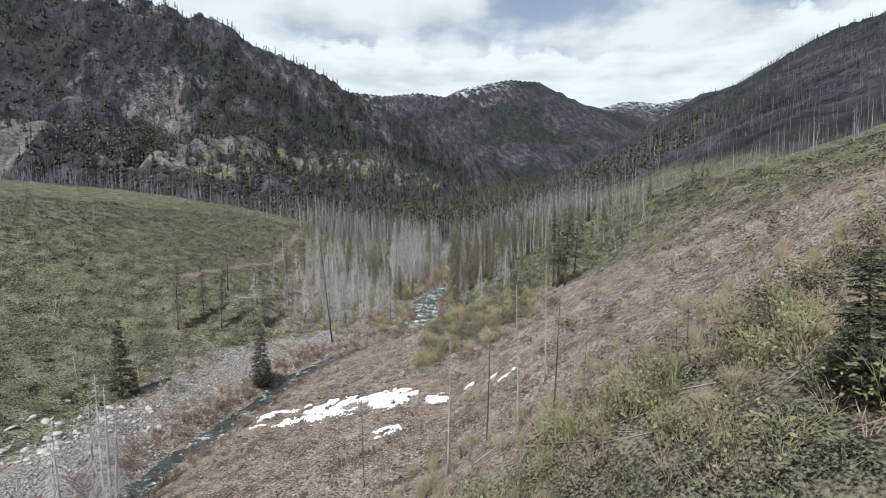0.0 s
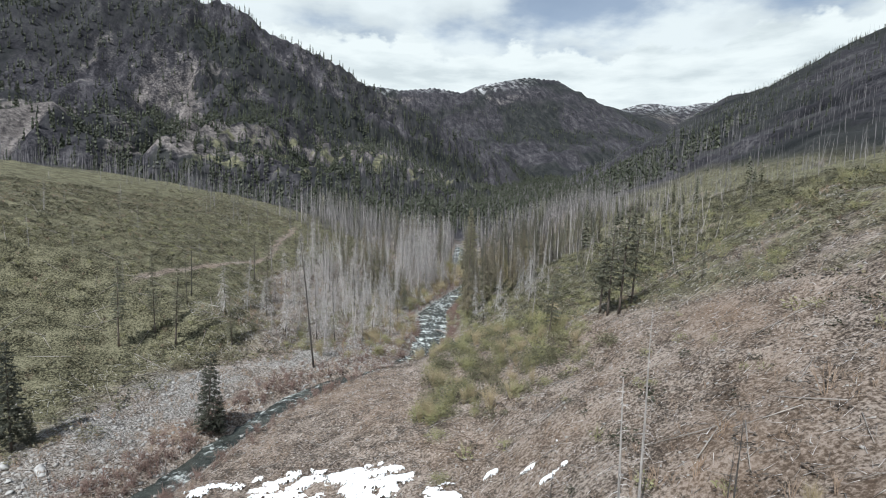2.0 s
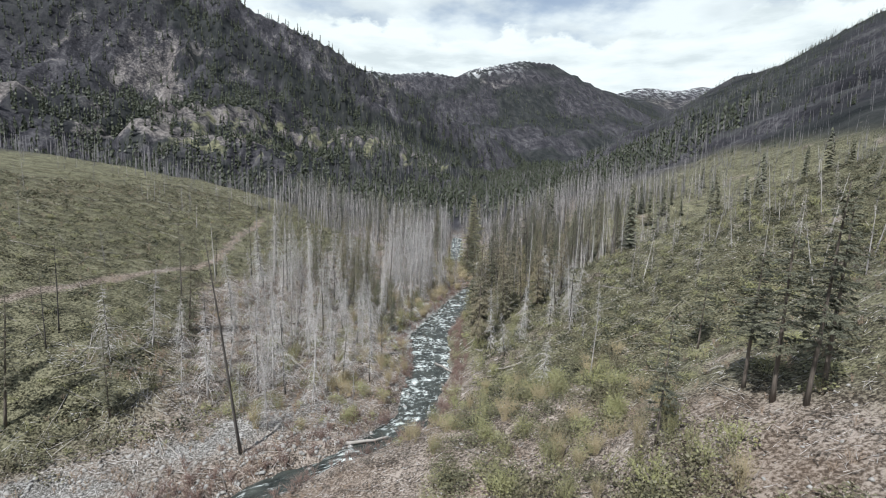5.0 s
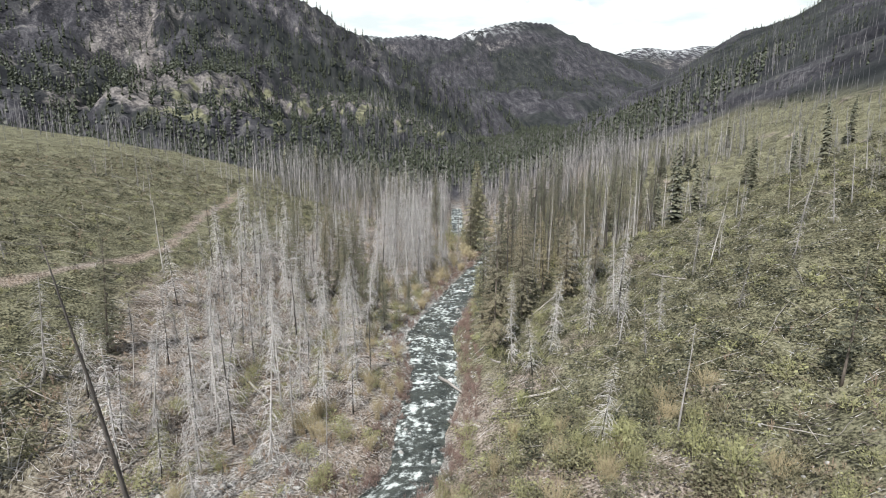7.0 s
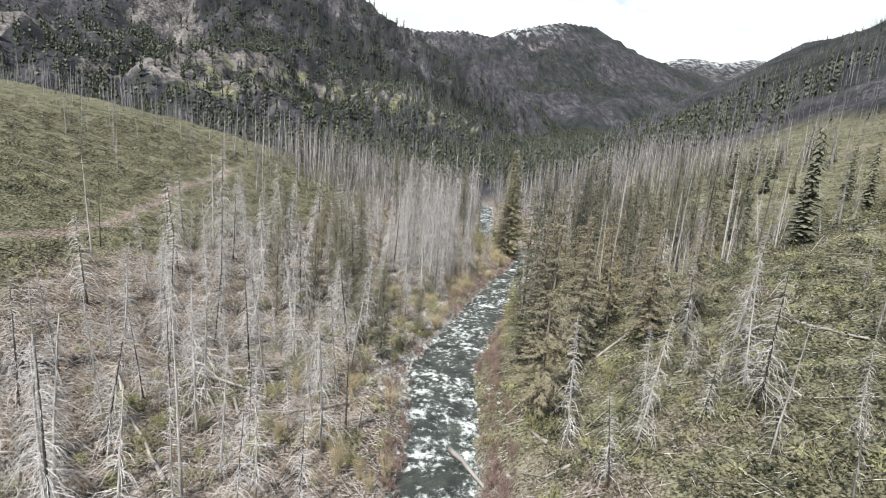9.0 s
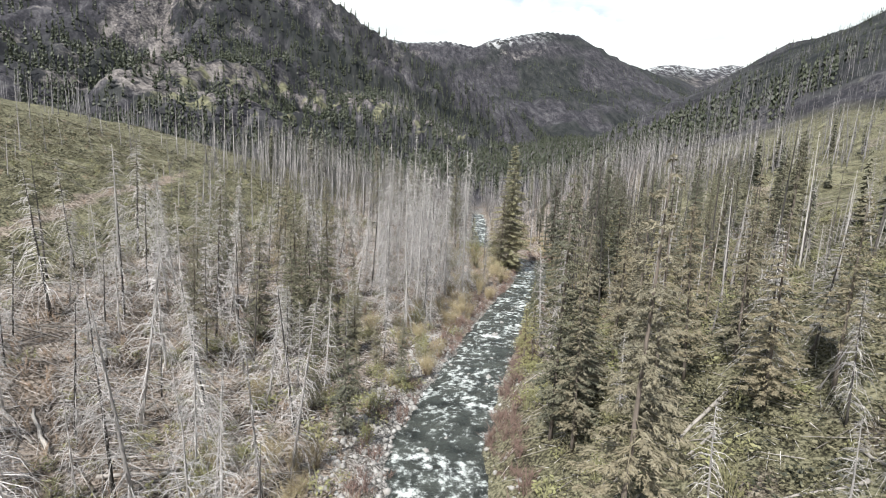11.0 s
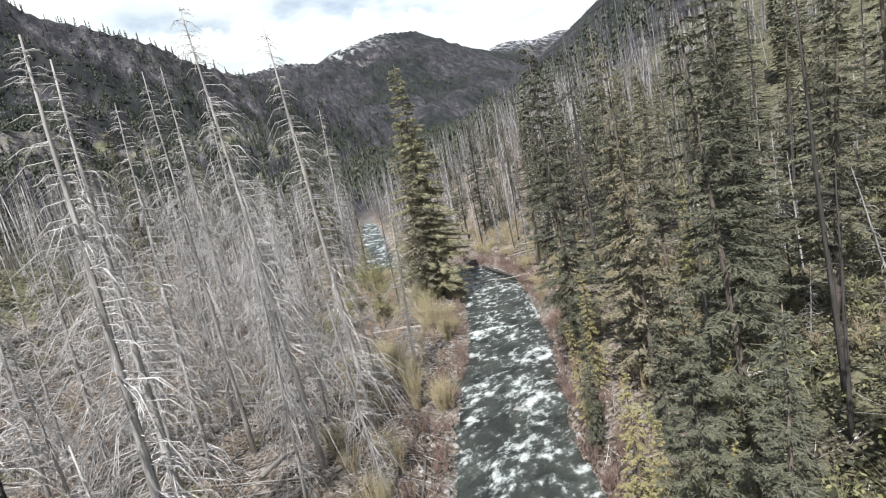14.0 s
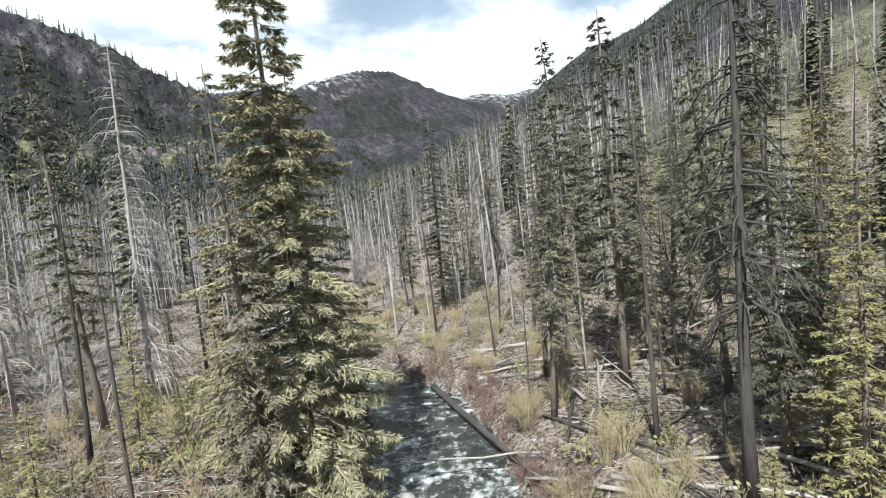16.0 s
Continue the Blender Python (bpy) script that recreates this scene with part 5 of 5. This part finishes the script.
stuff("dark_shrubs", *both(*dark), DARK_GREEN, "small dark green shrubs dotted over the brushy slopes", "brush")
stuff("hillside_brush", *both(*sets), EVERGREEN, "low olive-green brush covering the hillsides", "brush")
sets = []
for count, ylo, yhi, dlo, dhi, low, top_h in [(1300, 45, 112, 2, 75, 0.3, 0.8), (500, 60, 120, -16, -1, 0.4, 1.0), (1500, 105, 245, -34, -1.5, 0.5, 1.3), (600, 170, 262, 2, 40, 0.5, 1.2), (500, 204, 242, -24, -2, 0.6, 1.4), (350, 18, 50, 24, 75, 0.8, 1.8), (1300, 60, 240, -115, -18, 0.4, 0.9)]:
    x, y = spread(R3, count, ylo, yhi, dlo, dhi)
    h = R3.uniform(low, top_h, len(x))
    sets.append(strewn(DRY, on_ground(x, y), R3.uniform(0, 6.28, len(x)), np.stack([h * 1.3, h], -1), R3))
x, y = spread(R3, 4600, 38, 108, 3, 76, lambda x, y, d: R3.rand(len(x)) < smooth(0.40, 0.62, fnoise(x / 7, y / 7, 3, 79)) + 0.12)
h = R3.uniform(0.16, 0.62, len(x))
stuff("dead_heather", *strewn(LOW_BRUSH, on_ground(x, y), R3.uniform(0, 6.28, len(x)), np.stack([h * R3.uniform(1.2, 2.4, len(x)), h], -1), R3), DARK_LEAVES, "small dark clumps of dead scrub on the debris", "brush")
def thicket(x, y, d):
    return R3.rand(len(x)) < smooth(0.34, 0.55, fnoise(x / 5, y / 5, 3, 83)) * smooth(20, 13, x) * smooth(-5, 0, x)


x, y = spread(R3, 150, 72, 112, 7, 48, thicket)
h = R3.uniform(0.9, 2.2, len(x))
stuff("willow_thicket", *strewn(LEAFY_TWIGS, on_ground(x, y), R3.uniform(0, 6.28, len(x)), np.stack([h * R3.uniform(0.9, 1.4, len(x)), h], -1), R3), WILLOW, "dense thicket of yellow-green willows coming into leaf", "brush")
x, y = spread(R3, 240, 70, 114, 6, 50, thicket)
h = R3.uniform(0.9, 2.6, len(x))
stuff("evergreen_thicket", *strewn(BUSHES, on_ground(x, y), R3.uniform(0, 6.28, len(x)), np.stack([h * R3.uniform(0.9, 1.4, len(x)), h], -1), R3), EVERGREEN, "dark olive evergreen shrubs among the willows", "brush")
lots = []
for count, ylo, yhi, dlo, dhi, low, top_h in [(900, 100, 215, 3, 62, 0.6, 1.7), (1100, 95, 235, -75, -12, 0.5, 1.2), (260, 104, 180, -24, -1, 0.7, 1.8), (160, 40, 108, 30, 95, 0.6, 1.5), (300, 170, 250, 2, 34, 0.6, 1.6)]:
    x, y = spread(R3, count, ylo, yhi, dlo, dhi, no_trail)
    h = R3.uniform(low, top_h, len(x))
    lots.append(strewn(SPRING, on_ground(x, y), R3.uniform(0, 6.28, len(x)), np.stack([h * R3.uniform(0.9, 1.6, len(x)), h], -1), R3))
stuff("spring_brush", *both(*lots), WILLOW, "scattered yellow-green shrubs on the slopes", "brush")
stuff("dry_brush", *both(*sets), DRY_STEMS, "dry red-brown twiggy brush and dead stalks", "brush")

x, y = spread(R3, 560, 42, 110, -7.5, -0.8, lambda x, y, d: R3.rand(len(x)) < smooth(-7, -1, d) + 0.15)
banks = [spread(R3, 130, 42, 108, 0.9, 4.5), spread(R3, 420, 108, 240, 0.1, 2.8), spread(R3, 260, 108, 240, -2.4, -0.1)]
xb, yb = np.concatenate([p[0] for p in banks]), np.concatenate([p[1] for p in banks])
x, y = np.r_[x, xb], np.r_[y, yb]
h = R3.uniform(0.7, 1.7, len(x))
stuff("red_brush", *strewn(THICKET, on_ground(x, y), R3.uniform(0, 6.28, len(x)), np.stack([h * 1.2, h], -1), R3), RED_STEMS, "leafless red-brown brush lining the river banks", "brush")


def stick(seed, bend=0.05):
    rng = np.random.RandomState(seed)
    b = Build()
    t = np.linspace(-0.5, 0.5, 4)
    pts = np.stack([t, rng.normal(0, bend * 0.3, 4), 0.012 + rng.normal(0, 0.006, 4)], -1)
    b.tube(pts, [0.014, 0.013, 0.011, 0.006], 5)
    for k in range(4):
        a = rng.uniform(-0.2, 0.48)
        b.spike((a, 0, 0.012), (a + rng.uniform(0.02, 0.1), rng.normal(0, 0.08), rng.uniform(0.0, 0.1)), 0.004)
    return b.arrays()


STICKS = [stick(1000 + k) for k in range(6)]


def fallen(x, y, length, turns):
    """Lays sticks along the slope of the ground."""
    vs, fs, n = [], [], 0
    dx, dy = np.cos(turns) * length / 2, np.sin(turns) * length / 2
    za, zb = height(x - dx, y - dy), height(x + dx, y + dy)
    zc = np.maximum((za + zb) / 2, height(x, y))
    pitch = (zb - za) / np.maximum(length, 0.1)
    pick = R3.randint(0, len(STICKS), len(x))
    for k in range(len(x)):
        tv, tf = STICKS[pick[k]]
        c, s = math.cos(turns[k]), math.sin(turns[k])
        ln = length[k]
        fat = ln ** 0.7 * 1.0
        u, v = tv[:, 0] * ln, tv[:, 1] * fat
        vs.append(np.stack([x[k] + u * c - v * s, y[k] + u * s + v * c, zc[k] + u * pitch[k] + tv[:, 2] * fat + 0.04], -1))
        fs.append(tf + n)
        n += len(tv)
    return np.concatenate(vs), np.concatenate(fs)


sets = []
for count, ylo, yhi, dlo, dhi, low, top_h in [(1300, 40, 108, 1.5, 76, 0.4, 1.6), (130, 42, 110, 1.5, 74, 2.2, 5), (260, 50, 120, -20, -1, 1, 5), (900, 104, 240, -34, -1, 1.0, 7), (900, 110, 262, 2, 60, 1.0, 6),
                                              (900, 70, 300, -115, -20, 1.0, 6), (220, 150, 300, 40, 110, 2, 6), (130, 18, 50, 20, 75, 1.5, 5)]:
    x, y = spread(R3, count, ylo, yhi, dlo, dhi)
    sets.append(fallen(x, y, R3.uniform(low, top_h, len(x)), R3.uniform(0, 6.28, len(x))))
stuff("deadfall", *both(*sets), LOG_WOOD, "bleached fallen sticks and branches strewn about", "deadwood")


R4 = np.random.RandomState(31)


def twig_litter(count, ylo, yhi, dlo, dhi, low, high_, r):
    x, y = spread(R4, count, ylo, yhi, dlo, dhi)
    a, ln = R4.uniform(0, 6.28, len(x)), R4.uniform(low, high_, len(x))
    bx, by = x + np.cos(a) * ln, y + np.sin(a) * ln
    base, tip = on_ground(x, y), on_ground(bx, by)
    base[:, 2] += 0.05
    tip[:, 2] += R4.uniform(0.04, 0.3, len(x))
    b = Build()
    b.spikes(base, tip, R4.uniform(0.5, 1.2, len(x)) * r)
    return b.arrays()


stuff("twig_litter", *both(twig_litter(9000, 38, 110, 1.5, 76, 0.2, 0.9, 0.022), twig_litter(15000, 104, 250, -36, -0.5, 0.4, 2.0, 0.026), twig_litter(6000, 108, 262, 1, 45, 0.4, 2.0, 0.025),
                           twig_litter(3000, 46, 112, -24, -0.5, 0.4, 1.8, 0.024)), TWIG_WOOD, "pale dead twigs littering the ground", "deadwood")
stuff("dark_litter", *both(twig_litter(7000, 38, 110, 1.5, 76, 0.2, 0.7, 0.03), twig_litter(5000, 104, 250, -34, -0.5, 0.3, 1.4, 0.03), twig_litter(4000, 108, 262, 1, 45, 0.3, 1.4, 0.03)),
      CHAR_WOOD, "charred twigs and bark littering the ground", "deadwood")


def pebble(seed):
    rng = np.random.RandomState(seed)
    bm = bmesh.new()
    bmesh.ops.create_icosphere(bm, subdivisions=1, radius=0.5)
    v = np.array([p.co[:] for p in bm.verts])
    f = np.array([[q.index for q in p.verts] for p in bm.faces])
    bm.free()
    v = v * (1 + rng.normal(0, 0.2, (len(v), 1))) * np.array([1, rng.uniform(0.7, 1), rng.uniform(0.5, 0.8)])
    return v, f


PEBBLES = [pebble(1100 + k) for k in range(6)]
sets = []
for count, ylo, yhi, dlo, dhi, low, top_h in [(2600, 44, 108, -15, -0.2, 0.15, 0.7), (900, 138, 172, -4.5, 0.0, 0.15, 0.8), (500, 44, 250, 0.0, 2.5, 0.15, 0.6), (500, 104, 250, -2, 0, 0.15, 0.6), (2600, 38, 108, 3, 76, 0.07, 0.36)]:
    x, y = spread(R3, count, ylo, yhi, dlo, dhi)
    s = low + (top_h - low) * R3.rand(len(x)) ** 2.2
    sets.append(strewn(PEBBLES, on_ground(x, y), R3.uniform(0, 6.28, len(x)), s, R3))
stuff("bank_stones", *both(*sets), ROCK, "pale grey stones along the river banks", "stones")
for k in range(46):
    y = R3.uniform(60, 245)
    x = float(river_x(y)) + R3.uniform(-0.5, 0.5) * float(river_w(y))
    s = R3.uniform(0.35, 1.1)
    v, f = PEBBLES[k % 6]
    ob = new("boulder", tri_mesh("boulder", v, f, ROCK, False))
    ob.matrix_basis = pose(x, y, float(floor_z(y)) - 0.15 * s, 0, 0, R3.uniform(0, 360))
    ob.scale = (s, s, s)
    tagged(ob, "wet grey boulder in the rapids", "boulder", "boulders in the river")

for k in range(150):
    x, y = R3.normal(-46.5, 4.0), R3.uniform(53, 70)
    s = 0.35 + 1.3 * R3.rand() ** 3
    ob = new("boulder", tri_mesh("boulder", *PEBBLES[k % 6], PALE_ROCK, False))
    ob.matrix_basis = pose(x, y, float(height(np.array(x), np.array(y))) + 0.06 * s, R3.uniform(-25, 25), R3.uniform(-25, 25), R3.uniform(0, 360))
    ob.scale = (s * R3.uniform(0.8, 1.5), s, s * 0.7)
    tagged(ob, "pale sunlit boulder on the gravel bank", "boulder", "pale boulders on the gravel")


def log_thing(ax, ay, az, bx, by, bz, r, seed, mat=LOG_WOOD, label="bleached fallen log lying on the bank"):
    rng = np.random.RandomState(seed)
    a, b = np.array([ax, ay, az]), np.array([bx, by, bz])
    t = np.linspace(0, 1, 7)
    pts = a + (b - a) * t[:, None] + rng.normal(0, 0.05, (7, 3))
    body = Build()
    body.tube(pts, r * (1.05 - 0.5 * t), 9)
    mid = (a + b) / 2
    body.v = [v - mid for v in body.v]
    ob = tagged(new("fallen_log"), label, "log", "fallen logs")
    ob.matrix_basis = Matrix.Translation(mid)
    part("trunk", body.mesh("trunk", mat, True), ob)
    for k in range(6):
        u = rng.uniform(0.25, 0.95)
        st = Build()
        base = a + (b - a) * u - mid
        st.spike(base, base + np.append(rng.normal(0, 0.5, 2), rng.uniform(0.0, 0.5)), r * 0.28)
        part("branch_stub", st.mesh("branch_stub", mat), ob)
    return ob


def ground_log(ax, ay, bx, by, r, seed, lift=0.0, **kw):
    za, zb = (max(float(height(np.array(px), np.array(py))), float(floor_z(py))) for px, py in ((ax, ay), (bx, by)))
    return log_thing(ax, ay, za + r * 0.8, bx, by, zb + r * 0.8 + lift, r, seed, **kw)


for k, (ax, ay, bx, by, r) in enumerate([(-3.8, 131.5, -0.9, 126.0, 0.22), (-2.6, 120.5, 0.2, 115.8, 0.2), (-13, 104.5, -8.5, 106.5, 0.2), (-7.5, 208, -1.2, 212, 0.18)]):
    ground_log(ax, ay, bx, by, r, 40 + k)
ground_log(15.2, 234.0, 16.4, 217.0, 0.24, 50, mat=CHAR_WOOD, label="dark wet log slanting into the river")
for k in range(120):
    side = -1 if R3.rand() < 0.5 else 1
    y = R3.uniform(108, 250)
    x = float(river_x(y)) + side * (float(river_w(y)) / 2 + R3.uniform(2.5, 26))
    ln, a = R3.uniform(3, 7.5), R3.uniform(0, 6.28)
    bx, by = x + ln * math.cos(a), y + ln * math.sin(a)
    if any(abs(x + u * (bx - x) - float(river_x(y + u * (by - y)))) < float(river_w(y + u * (by - y))) / 2 + 0.5 for u in (0.25, 0.5, 0.75, 1.0)):
        continue
    ground_log(x, y, bx, by, R3.uniform(0.07, 0.16), 60 + k)
for k in range(36):
    y = R3.uniform(206, 236)
    x = float(river_x(y)) + 3.5 + R3.uniform(0.5, 10)
    a, ln = R3.normal(-0.75, 0.5), R3.uniform(3, 11)
    if k % 3 == 0:
        a = R3.uniform(0, 3.1)
    dark = k % 5 == 1
    ground_log(x, y, x + ln * math.cos(a), y + ln * math.sin(a), R3.uniform(0.05, 0.13), 200 + k, lift=R3.uniform(0, 0.9), mat=CHAR_WOOD if dark else LOG_WOOD,
               label="charred fallen log in the log jam" if dark else "bleached fallen log lying in the log jam")
